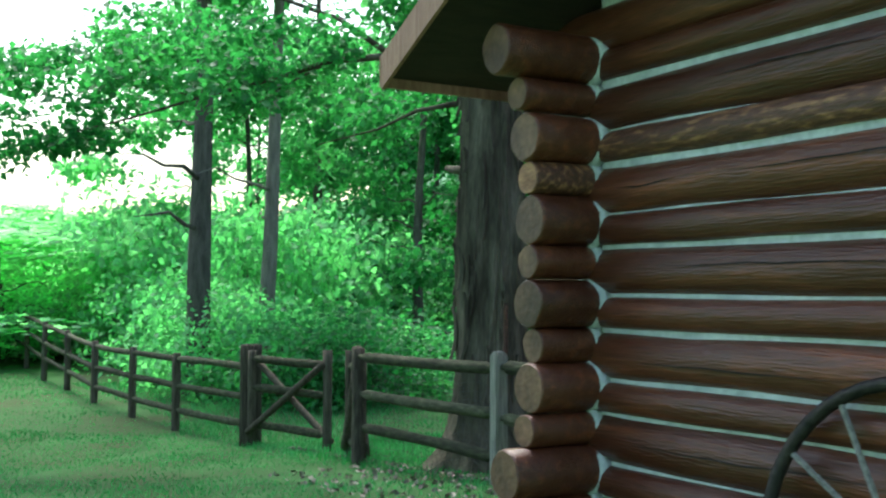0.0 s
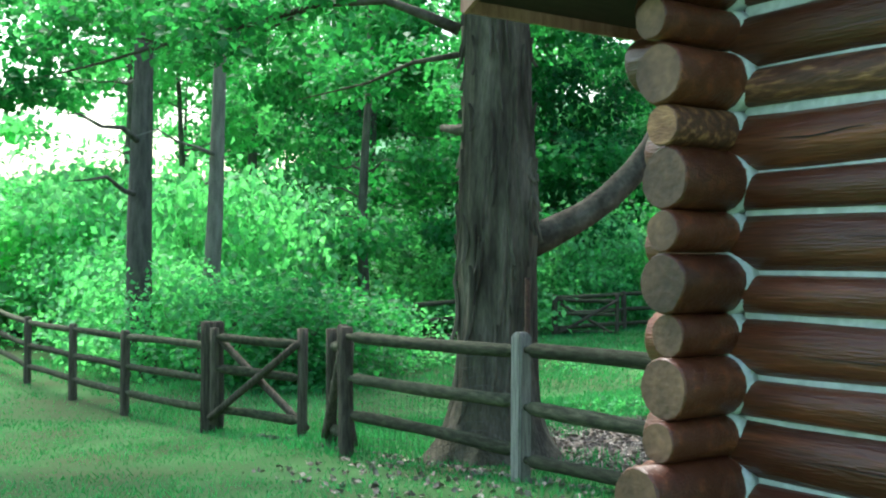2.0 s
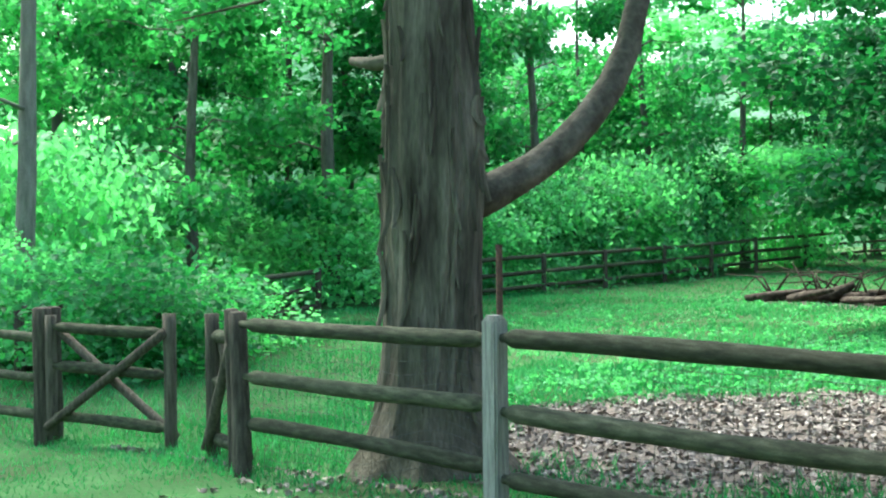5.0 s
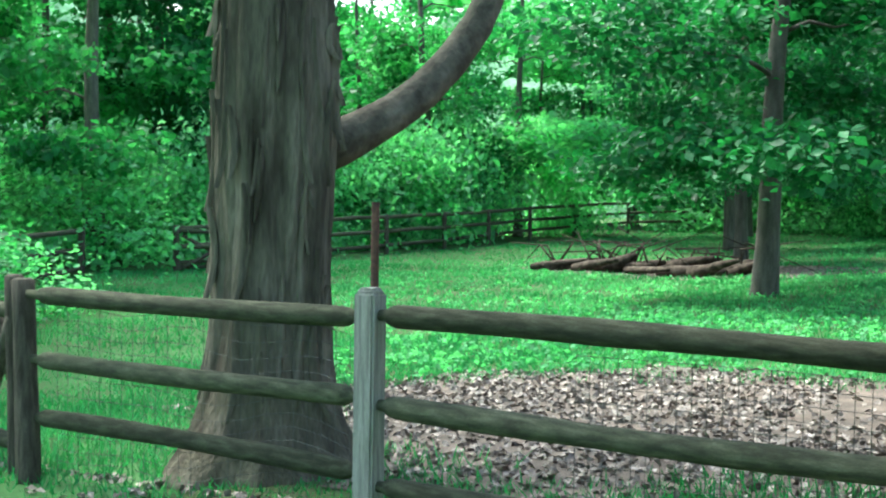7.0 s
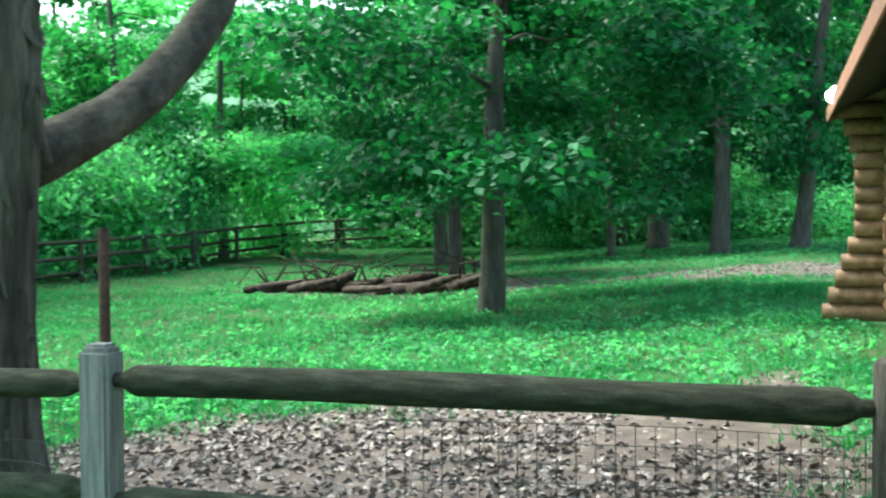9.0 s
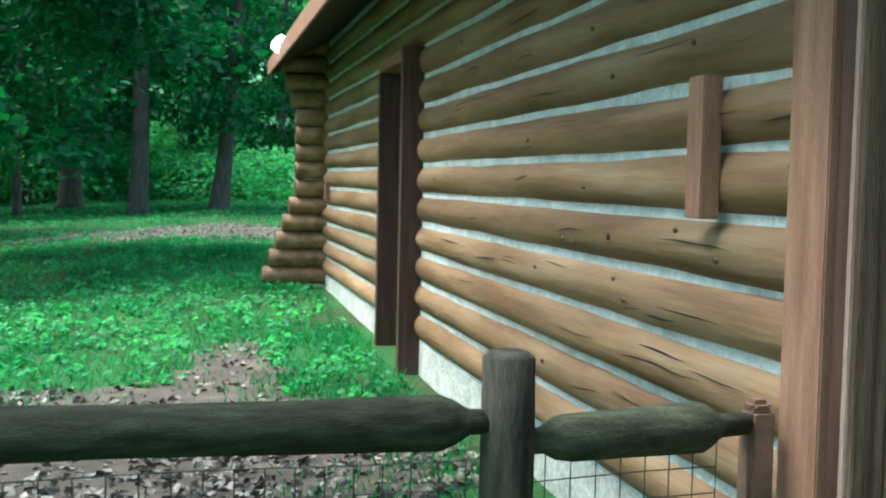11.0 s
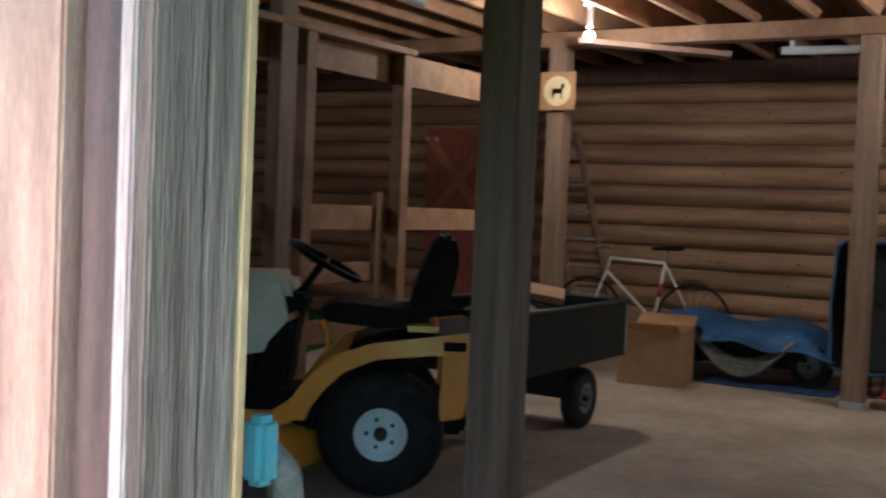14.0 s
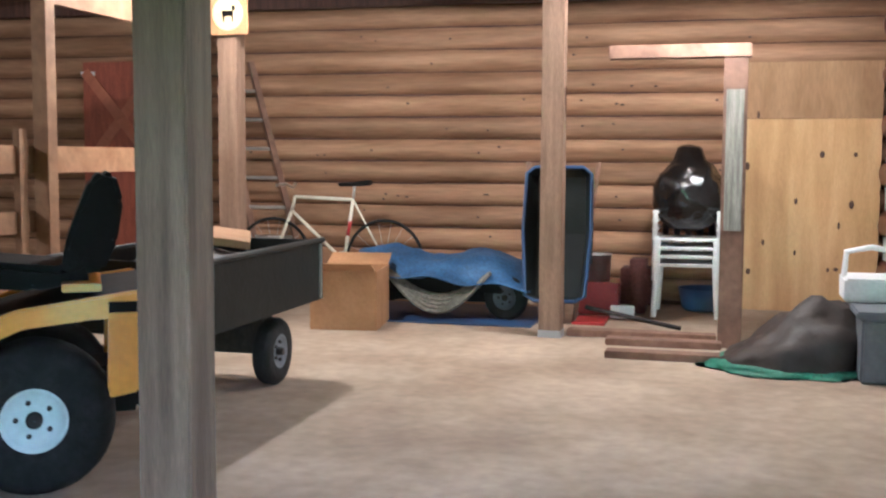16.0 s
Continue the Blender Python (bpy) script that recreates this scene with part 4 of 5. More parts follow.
    for (a, b, n) in (((-5.5, 1.4, 3.75), (-7.4, -1.2, 3.0), 12), ((-6.0, 0.9, 4.1), (-8.4, -1.9, 3.5), 10), ((-7.6, -0.9, 3.2), (-9.6, -2.2, 2.7), 7), ((-5.8, 3.8, 4.2), (-9.5, 5.2, 3.9), 9), ((-7.5, 1.0, 4.2), (-11, 0.5, 4.4), 9), ((-4.0, 4.0, 4.2), (-3.0, 5.2, 4.8), 5), ((-8.5, -1.2, 4.0), (-12, -2.2, 4.4), 8), ((-7, 3.0, 3.9), (-9, 3.4, 3.3), 5)):
        for i in range(n):
            p = Vector(a).lerp(Vector(b), (i + rng.random()) / n) - Vector((cx, cy, z))
            blobs.append(((p.x + rng.uniform(-0.3, 0.3), p.y + rng.uniform(-0.4, 0.4), p.z + rng.uniform(-0.35, 0.25)), (rng.uniform(0.35, 0.7), rng.uniform(0.35, 0.7), rng.uniform(0.10, 0.24))))
    ob = new("crown", leaf_mesh("crown", blobs, 11000, 0.085, LEAF, 77))
    ob.parent = t
    top = [((rng.uniform(-3.5, 3.0), rng.uniform(-2.0, 3.5), rng.uniform(5.6, 8.5)), (1.1, 1.1, 0.5)) for _ in range(34)]
    ob = new("crown", leaf_mesh("crown", top, 3500, 0.14, LEAF, 78))
    ob.parent = t


great_tree()


def tri_mesh(name, v, tris, material):
    me = bpy.data.meshes.new(name)
    me.vertices.add(len(v))
    me.vertices.foreach_set("co", v.astype(np.float32).ravel())
    me.loops.add(tris.size)
    me.loops.foreach_set("vertex_index", tris.astype(np.int32).ravel())
    me.polygons.add(len(tris))
    me.polygons.foreach_set("loop_start", np.arange(0, tris.size, 3, dtype=np.int32))
    me.update(calc_edges=True)
    me.materials.append(material)
    return me


def grass():
    rng = np.random.default_rng(4)
    pts = []
    for (x0, x1, y0, y1, n) in ((-12, 5, -4.5, 1.6, 52000), (-24, -12, -6, 1.4, 16000), (-9, -0.2, 1.6, 9, 40000), (-19, -0.2, 9, 20, 42000), (-19, -9, 1.6, 9, 18000), (-18, 6, 20, 44, 36000), (-3, 4, 12.3, 20, 9000)):
        p = rng.uniform((x0, y0), (x1, y1), (n, 2))
        pts.append(p)
    keep = []
    for x, y in np.concatenate(pts):
        if (-0.15 < x and -0.2 < y < 12.2) or (in_litter(x, y) > 0.08 + 0.25 * rng.random()):
            continue
        bare = noise.noise(Vector((x * 0.55, y * 0.55, 9)))
        if y < 1.3 and bare > 0.16 and rng.random() < 0.75:
            continue
        keep.append((x, y, ground_z(x, y), (0.045 if y < 1.4 else 0.10) * (0.75 + 0.7 * noise.noise(Vector((x * 0.8, y * 0.8, 1))))))
    k = np.array(keep)
    n = len(k)
    far = np.clip(np.hypot(k[:, 0] + 1, k[:, 1] + 1) / 14, 0.6, 2.2)
    th = rng.uniform(0, 6.283, n)
    w = 0.006 * far + 0.004
    h = np.maximum(k[:, 3], 0.03) * rng.uniform(0.6, 1.5, n)
    side = np.stack([np.cos(th) * w, np.sin(th) * w, 0 * th], 1)
    tip = np.stack([rng.normal(0, 0.45, n) * h, rng.normal(0, 0.45, n) * h, h], 1)
    base = k[:, :3] - np.array([0, 0, 0.01])
    v = np.stack([base - side, base + side, base + tip], 1).reshape(-1, 3)
    me = tri_mesh("grass", v, np.arange(n * 3).reshape(-1, 3), GRASS)
    tagged(new("grass", me), "short bright green lawn grass blades", "grass", kind="stuff")
    # low broad-leaved weeds
    m = 15000
    p = np.concatenate([rng.uniform((-8, 4.5), (-0.3, 13), (m // 2, 2)), rng.uniform((-14, 9), (-1, 24), (m // 2, 2)), rng.uniform((-9, 27), (7, 46), (m // 2, 2))])
    blobs = [((x, y, ground_z(x, y) + 0.05), (0.10, 0.10, 0.05)) for x, y in p[::6] if in_litter(x, y) < 0.12]
    tagged(new("weeds", leaf_mesh("weeds", blobs, 26000, 0.055, MEADOW, 9)), "low broad-leaved weeds in the paddock grass", "weeds", kind="stuff")
    # dead leaves
    p = rng.uniform((-8, 1.7), (-0.25, 8.5), (16000, 2))
    p = np.concatenate([p, rng.uniform((-13, 17), (4, 27), (5000, 2)), rng.uniform((-5.5, 0.3), (-0.6, 1.8), (260, 2))])
    blobs = [((x, y, ground_z(x, y) + 0.018), (0.04, 0.04, 0.008)) for x, y in p if (in_litter(x, y) > 0.05 * rng.random() or y < 1.8) and not (x > -2.3 and 5.0 < y < 12 and rng.random() < 0.8)]
    tagged(new("dead_leaves", leaf_mesh("dead_leaves", blobs, 19000, 0.047, DEADLEAF, 10)), "curled pale brown dead leaves on bare soil", "leaves", kind="stuff")


grass()


def brush_pile():
    t = thing("brush_pile", "fallen branches and rotten logs piled in the grass", "brush pile")
    rng = random.Random(21)
    for i in range(19):
        x, y = -12.4 + i * 0.26, 20.6 + rng.uniform(-0.8, 0.9)
        a = rng.uniform(-0.6, 0.6)
        L = rng.uniform(0.6, 1.7)
        z = ground_z(x, y)
        bm = tube(B(), line((x, y, z + 0.08), (x + L * math.cos(a), y + L * math.sin(a), z + rng.uniform(0.12, 0.45)), 5), [q * (0.8 + 0.09 * (i * 5 % 9)) for q in (0.10, 0.11, 0.10, 0.09, 0.07, 0.04)], 8, 0.3, i)
        part("branch", bm, ROTTEN, t, smooth=True)
    for i in range(34):
        x, y = rng.uniform(-12.2, -7.4), 20.8 + rng.uniform(-0.5, 0.8)
        z = ground_z(x, y)
        bm = tube(B(), [(x, y, z), (x + rng.uniform(-0.6, 0.6), y + rng.uniform(-0.3, 0.3), z + rng.uniform(0.2, 0.7)), (x + rng.uniform(-1.8, 1.8), y, z + rng.uniform(0.1, 1.0))], [0.036, 0.024, 0.008], 5, 0.2, i)
        part("branch", bm, ROTTEN, t, smooth=True)


brush_pile()


def backdrop():
    """A far wooded rise all round, past fifty metres."""
    bm = B()
    rows = []
    for j, (d, h) in enumerate(((0, -1.0), (1.5, 3), (4, 7.5), (9, 14))):
        ring = []
        for i in range(180):
            a = 2 * math.pi * i / 180
            deg = math.degrees(a)
            low = 0.42 if 62 < deg < 118 else 1.0
            r = 66 + d + 2 * noise.noise(Vector((math.cos(a) * 6, math.sin(a) * 6, j)))
            hh = h * low * (1 + 0.3 * noise.noise(Vector((math.cos(a) * 9, math.sin(a) * 9, 3)))) if j else h
            ring.append(bm.verts.new((-r * math.sin(a), r * math.cos(a), hh)))
        rows.append(ring)
    for r0, r1 in zip(rows, rows[1:]):
        for i in range(180):
            bm.faces.new((r0[i], r0[(i + 1) % 180], r1[(i + 1) % 180], r1[i]))
    # greens lifted so that the far haze is part of the colour
    m = mat("hazy_far_woods", (0.07, 0.20, 0.09), (0.28, 0.50, 0.28), 0.9, 0.5, bump=0.8, fine=2.5, c3=(0.15, 0.33, 0.16))
    tagged(part("backdrop", bm, m, smooth=True), "distant leafy woods all around", "woods", kind="structure")


backdrop()


# ---- inside the barn ----
FZ = -0.06


def barn_posts():
    for x, y, s, m, lab in ((2.09, 2.522, 0.07, POSTGREY, "dark grey square timber post near the doorway"), (7.09, 2.40, 0.075, POSTBROWN, "brown square timber post on a small metal foot"), (7.05, 4.75, 0.075, POSTBROWN, "brown square timber post carrying a sign")):
        t = thing("timber_post", lab, "post", group="barn posts")
        part("shaft", box(B(), x - s, x + s, y - s, y + s, FZ, 2.64, 0.006), m, t)
        part("foot", box(B(), x - s - 0.004, x + s + 0.004, y - s - 0.004, y + s + 0.004, FZ, FZ + 0.05), PIPE, t)
    b = part("ceiling_beam", box(B(), 6.97, 7.13, 0.15, 11.7, 2.52, 2.638, 0.005), LUMBER)
    tagged(b, "long lumber beam under the joists", "beam", kind="structure")
    s = thing("wall_sign", "square yellowish sign with rounded corners and a dark animal silhouette", "sign", pose(6.955, 4.72, 2.17))
    bm = box(B(), -0.02, 0, -0.15, 0.15, -0.15, 0.15, 0.004)
    part("panel", bm, CARD, s)
    part("disc", lathe(B(), [(0.001, 0.0), (0.118, 0.0), (0.12, -0.004)], 28, pose(-0.021, 0, 0, 0, -90, 0)), SIGN, s)
    bm = box(B(), -0.028, -0.026, -0.045, 0.04, -0.02, 0.018)
    for y0, y1, z0, z1 in ((-0.045, -0.035, -0.06, -0.02), (0.025, 0.035, -0.06, -0.02), (-0.06, -0.035, 0.018, 0.055)):
        box(bm, -0.028, -0.026, y0, y1, z0, z1)
    part("silhouette", bm, BLACK, s)
    for x, y, z in BULBS:
        o = thing("bare_bulb", "bare glowing light bulb in a ceiling socket", "light bulb", pose(x, y, z), group="bulbs")
        part("socket", lathe(B(), [(0.001, 0.24), (0.05, 0.24), (0.05, 0.21), (0.022, 0.20), (0.022, 0.06)], 14), WHITE, o)
        bm = B()
        bmesh.ops.create_uvsphere(bm, u_segments=14, v_segments=8, radius=0.033)
        gl = part("glass", bm, BULBGLASS, o, smooth=True)
        gl.visible_shadow = False
    # hanging lumber and pipe
    p = thing("hanging_pipe", "grey metal pipe hung under the joists", "pipe")
    part("pipe", tube(B(), line((7.2, 3.05, 2.46), (7.2, 0.3, 2.42), 4), 0.03, 12), PIPE, p, smooth=True)
    part("hanger", tube(B(), line((7.2, 2.98, 2.46), (7.2, 2.98, 2.66), 2), 0.02, 8), PIPE, p)
    q = part("hung_plank", box(B(), -0.55, 0.55, -0.08, 0.08, -0.02, 0.02, 0.004), OLDBOARD)
    q.matrix_world = pose(6.72, 3.85, 2.44, 0, 4, -65)
    tagged(q, "old plank slung under the ceiling joists", "plank")
    r = part("grey_tube_overhead", tube(B(), line((2.7, 4.4, 2.58), (4.9, 4.7, 2.50), 3), 0.035, 10), GREYTUB, smooth=True)
    tagged(r, "grey plastic tube lying along the ceiling", "pipe")


def stall_frame():
    t = thing("stall_frame", "open stall partition framed in pale lumber with rails", "partition")
    y = 4.84
    for x, w in ((2.75, 0.045), (3.75, 0.07), (3.95, 0.045), (4.93, 0.045)):
        part("stud", box(B(), x - w, x + w, y - 0.045, y + 0.045, FZ, 2.18 if w < 0.06 else 2.5, 0.003), LUMBER if w < 0.06 else POSTBROWN, t)
    part("stud", box(B(), 4.74, 4.81, y + 0.03, y + 0.07, FZ, 1.3, 0.003), LUMBER, t)
    part("header", box(B(), 2.5, 5.02, y - 0.05, y + 0.05, 2.181, 2.22, 0.003), LUMBER, t)
    part("header", box(B(), 2.4, 6.97, y + 0.06, y + 0.10, 2.0, 2.2, 0.003), LUMBER, t)
    for z0, z1, x1 in ((1.06, 1.21, 6.97), (0.74, 0.86, 4.93), (0.38, 0.52, 4.93)):
        part("rail", box(B(), 2.4, x1, y + 0.05, y + 0.088, z0, z1, 0.003), LUMBER, t)
    bm = tube(B(), [(2.9, 5.1, 1.6), (3.3, 5.1, 2.0), (3.9, 5.1, 2.3)], 0.05, 8)
    part("dark_strap", bm, BLACK, t)
    d = thing("red_door_panel", "dark red plank door with a crossed brace hung on the logs", "door")
    part("panel", box(B(), 8.88, 8.93, 6.35, 7.15, 0.3, 2.03, 0.003), REDDOOR, d)
    for a in (1, -1):
        bm = box(B(), -0.012, 0, -0.58, 0.58, -0.05, 0.05, 0.002)
        o = part("brace", bm, REDBRACE, d)
        o.matrix_basis = pose(8.878 - 0.002 * a, 6.75, 1.5, 50 * a, 0, 0)
    part("hinge", box(B(), 8.865, 8.88, 7.02, 7.16, 1.9, 1.94), WHITE, d)


def wheel(parent, name, x, y, z, r, w, rim_r, m_rim, tread=True):
    """A wheel turning about local y: rounded tyre with lugs, dished rim, hub and bolts."""
    turn = pose(x, y, z, 90, 0, 0)
    bm = lathe(B(), [(rim_r, -w * 0.46), (r * 0.80, -w * 0.5), (r * 0.94, -w * 0.42), (r, -w * 0.25), (r * 1.005, 0), (r, w * 0.25), (r * 0.94, w * 0.42), (r * 0.80, w * 0.5), (rim_r, w * 0.46)], 36, turn)
    if tread:
        for k in range(24):
            for s in (-1, 1):
                box(bm, -0.012, 0.012, -w * 0.2, w * 0.2, -0.004, 0.012, m=Matrix.Translation((x, y, z)) @ Matrix.Rotation(2 * math.pi * (k + 0.25 * s) / 24, 4, "Y") @ Matrix.Translation((0, s * w * 0.24, r * 0.995)) @ Matrix.Rotation(0.5 * s, 4, "Z"))
    ty = part("tyre", bm, RUBBER, parent, smooth=True)
    for s in (-1, 1):
        bm = lathe(B(), [(rim_r * 1.02, s * w * 0.47), (rim_r * 0.96, s * w * 0.48), (rim_r * 0.88, s * w * 0.36), (rim_r * 0.55, s * w * 0.30), (rim_r * 0.34, s * w * 0.36), (rim_r * 0.3, s * w * 0.36), (0.001, s * w * 0.34)], 28, turn)
        rim = part("rim", bm, m_rim, ty, smooth=True)
        bm = lathe(B(), [(rim_r * 0.26, s * w * 0.34), (rim_r * 0.26, s * w * 0.45), (rim_r * 0.2, s * w * 0.48), (0.001, s * w * 0.48)], 16, turn)
        part("hub", bm, IRON, ty)
        for k in range(5):
            a = 2 * math.pi * k / 5
            part("bolt", lathe(B(), [(0.010, 0), (0.010, 0.012), (0.001, 0.012)], 6, turn @ Matrix.Translation((rim_r * 0.55 * math.cos(a), rim_r * 0.55 * math.sin(a), s * w * 0.30)) @ pose(0, 0, 0, 0 if s > 0 else 180, 0, 0)), IRON, ty)
    return ty


def profile_slab(bm, pts, y0, y1, bevel=0.0):
    """A side outline (x, z) carried from y0 to y1."""
    t = bmesh.new()
    a = [t.verts.new((x, y0, z)) for x, z in pts]
    b = [t.verts.new((x, y1, z)) for x, z in pts]
    n = len(pts)
    t.faces.new(a)
    t.faces.new(b[::-1])
    for i in range(n):
        t.faces.new((a[i], b[i], b[(i + 1) % n], a[(i + 1) % n]))
    bmesh.ops.recalc_face_normals(t, faces=t.faces[:])
    if bevel:
        bmesh.ops.bevel(t, geom=t.edges[:], offset=bevel, segments=2, affect="EDGES")
    pour(t, bm)
    return bm


def tractor():
    t = thing("lawn_tractor", "yellow and cream riding lawn tractor with a black seat", "lawn tractor", pose(3.332, 3.797, FZ, 0, 0, 123))
    for s in (1, -1):
        wheel(t, "rear", 0, 0.30 * s, 0.28, 0.28, 0.22, 0.115, RIM, False)
        wheel(t, "front", 1.12, 0.33 * s, 0.19, 0.19, 0.15, 0.09, RIM, False)
    top = [(0.78, 0.36), (0.66, 0.37), (0.48, 0.37), (0.40, 0.42), (0.33, 0.52), (0.22, 0.62), (0.05, 0.68), (-0.2, 0.715), (-0.38, 0.74), (-0.40, 0.70)]
    low = [(-0.40, 0.64), (-0.2, 0.635), (0.03, 0.61), (0.17, 0.55), (0.26, 0.46), (0.33, 0.36), (0.42, 0.31), (0.78, 0.31)]
    for s in (1, -1):
        part("fender", profile_slab(B(), top + low, s * 0.38, s * 0.42, 0.008), YELLOW, t)
        part("footboard", box(B(), 0.33, 0.80, s * 0.2, s * 0.40, 0.33, 0.362, 0.005), YELLOW, t)
        bm = B()
        for k in range(4):
            box(bm, 0.40, 0.78, s * 0.3 - 0.07 + k * 0.04, s * 0.3 - 0.05 + k * 0.04, 0.362, 0.372)
        part("footboard_tread", bm, RUBBER, t)
        part("fender_slot", box(B(), -0.36, -0.26, s * 0.421, s * 0.424, 0.66, 0.70, 0.001), BLACK, t)
        part("tail_panel", profile_slab(B(), [(-0.40, 0.64), (-0.26, 0.64), (-0.25, 0.34), (-0.36, 0.36)], s * 0.30, s * 0.38, 0.006), YELLOW, t)
    part("fender_deck", profile_slab(B(), [(-0.40, 0.735), (-0.1, 0.70), (0.16, 0.63), (0.16, 0.60), (-0.1, 0.66), (-0.40, 0.70)], -0.378, 0.378, 0.004), BLACK, t, "black centre of the fender deck")
    part("chassis", box(B(), -0.38, 1.35, -0.17, 0.17, 0.24, 0.42, 0.02), BLACK, t)
    part("hood", profile_slab(B(), [(0.45, 0.955), (0.40, 0.74), (0.52, 0.60), (1.10, 0.50), (1.38, 0.48), (1.42, 0.58), (1.35, 0.76), (1.10, 0.88), (0.75, 0.95)], -0.22, 0.22, 0.035), CREAM, t, "cream hood with dark vents", smooth=False)
    for s in (1, -1):
        bm = B()
        for k in range(3):
            box(bm, 0.64 + k * 0.13, 0.74 + k * 0.13, s * 0.219, s * 0.224, 0.66 - k * 0.012, 0.68 - k * 0.012, 0.001)
        part("hood_vent", bm, BLACK, t)
        part("hood_stripe", box(B(), 0.64, 0.95, s * 0.219, s * 0.2225, 0.715, 0.73, 0.0005), BLUETUB, t)
    part("engine", box(B(), 0.60, 1.20, -0.20, 0.20, 0.40, 0.62, 0.03), BLACK, t)
    part("dash", profile_slab(B(), [(0.44, 0.42), (0.60, 0.42), (0.50, 0.88), (0.35, 0.86), (0.41, 0.70)], -0.2, 0.2, 0.02), BLACK, t)
    part("steering_column", tube(B(), line((0.42, 0, 0.84), (0.32, 0, 0.99), 2), 0.02, 8), BLACK, t)
    st = bmesh.new()
    ring = [Vector((0.18 * math.cos(a), 0.18 * math.sin(a), 0)) for a in [2 * math.pi * k / 24 for k in range(25)]]
    tube(st, ring, 0.016, 8, caps=False)
    for a in (0.5, 2.6, 4.7):
        tube(st, line((0, 0, -0.02), (0.17 * math.cos(a), 0.17 * math.sin(a), 0), 2), 0.012, 6)
    st.transform(pose(0.30, 0, 1.01, 0, -28, 0))
    part("steering_wheel", st, BLACK, t, smooth=True)
    bm = profile_slab(B(), [(0.30, 0.75), (0.32, 0.80), (0.20, 0.84), (-0.1, 0.81), (-0.2, 0.84), (-0.22, 0.76), (0.0, 0.72)], -0.23, 0.23, 0.025)
    part("seat", bm, BLACK, t)
    bm = profile_slab(B(), [(-0.10, 0.79), (-0.11, 0.88), (-0.16, 1.02), (-0.205, 1.13), (-0.25, 1.165), (-0.30, 1.15), (-0.325, 1.05), (-0.30, 0.90), (-0.25, 0.79)], -0.225, 0.225, 0.018)
    part("backrest", bm, BLACK, t)
    part("seat_bracket", box(B(), -0.24, -0.10, -0.1, 0.32, 0.725, 0.755, 0.004), YELLOW, t)
    bm = tube(B(), [(0.25, 0.33, 0.62), (0.25, 0.34, 0.72), (0.28, 0.34, 0.76)], [0.008, 0.008, 0.02], 8)
    part("lever", bm, YELLOW, t)
    bm = tube(B(), [(0.44, 0.2, 0.75), (0.40, 0.26, 0.78)], [0.012, 0.016], 8)
    part("lever", bm, YELLOW, t)
    bm = lathe(B(), [(0.001, 0.27), (0.30, 0.27), (0.36, 0.24), (0.40, 0.12), (0.40, 0.09), (0.38, 0.09)], 28, Matrix.Translation((0.68, 0.05, 0)))
    part("mower_deck", bm, YELLOW, t, "worn yellow mower deck", smooth=True)
    lw = bmesh.new()
    lathe(lw, [(0.02, -0.025), (0.07, -0.025), (0.075, 0), (0.07, 0.025), (0.02, 0.025)], 16, pose(0.40, 0.42, 0.075, 90, 0, 0))
    part("gauge_wheel", lw, RUBBER, t)
    part("hitch", box(B(), -0.55, -0.36, -0.05, 0.05, 0.26, 0.30, 0.004), IRON, t)


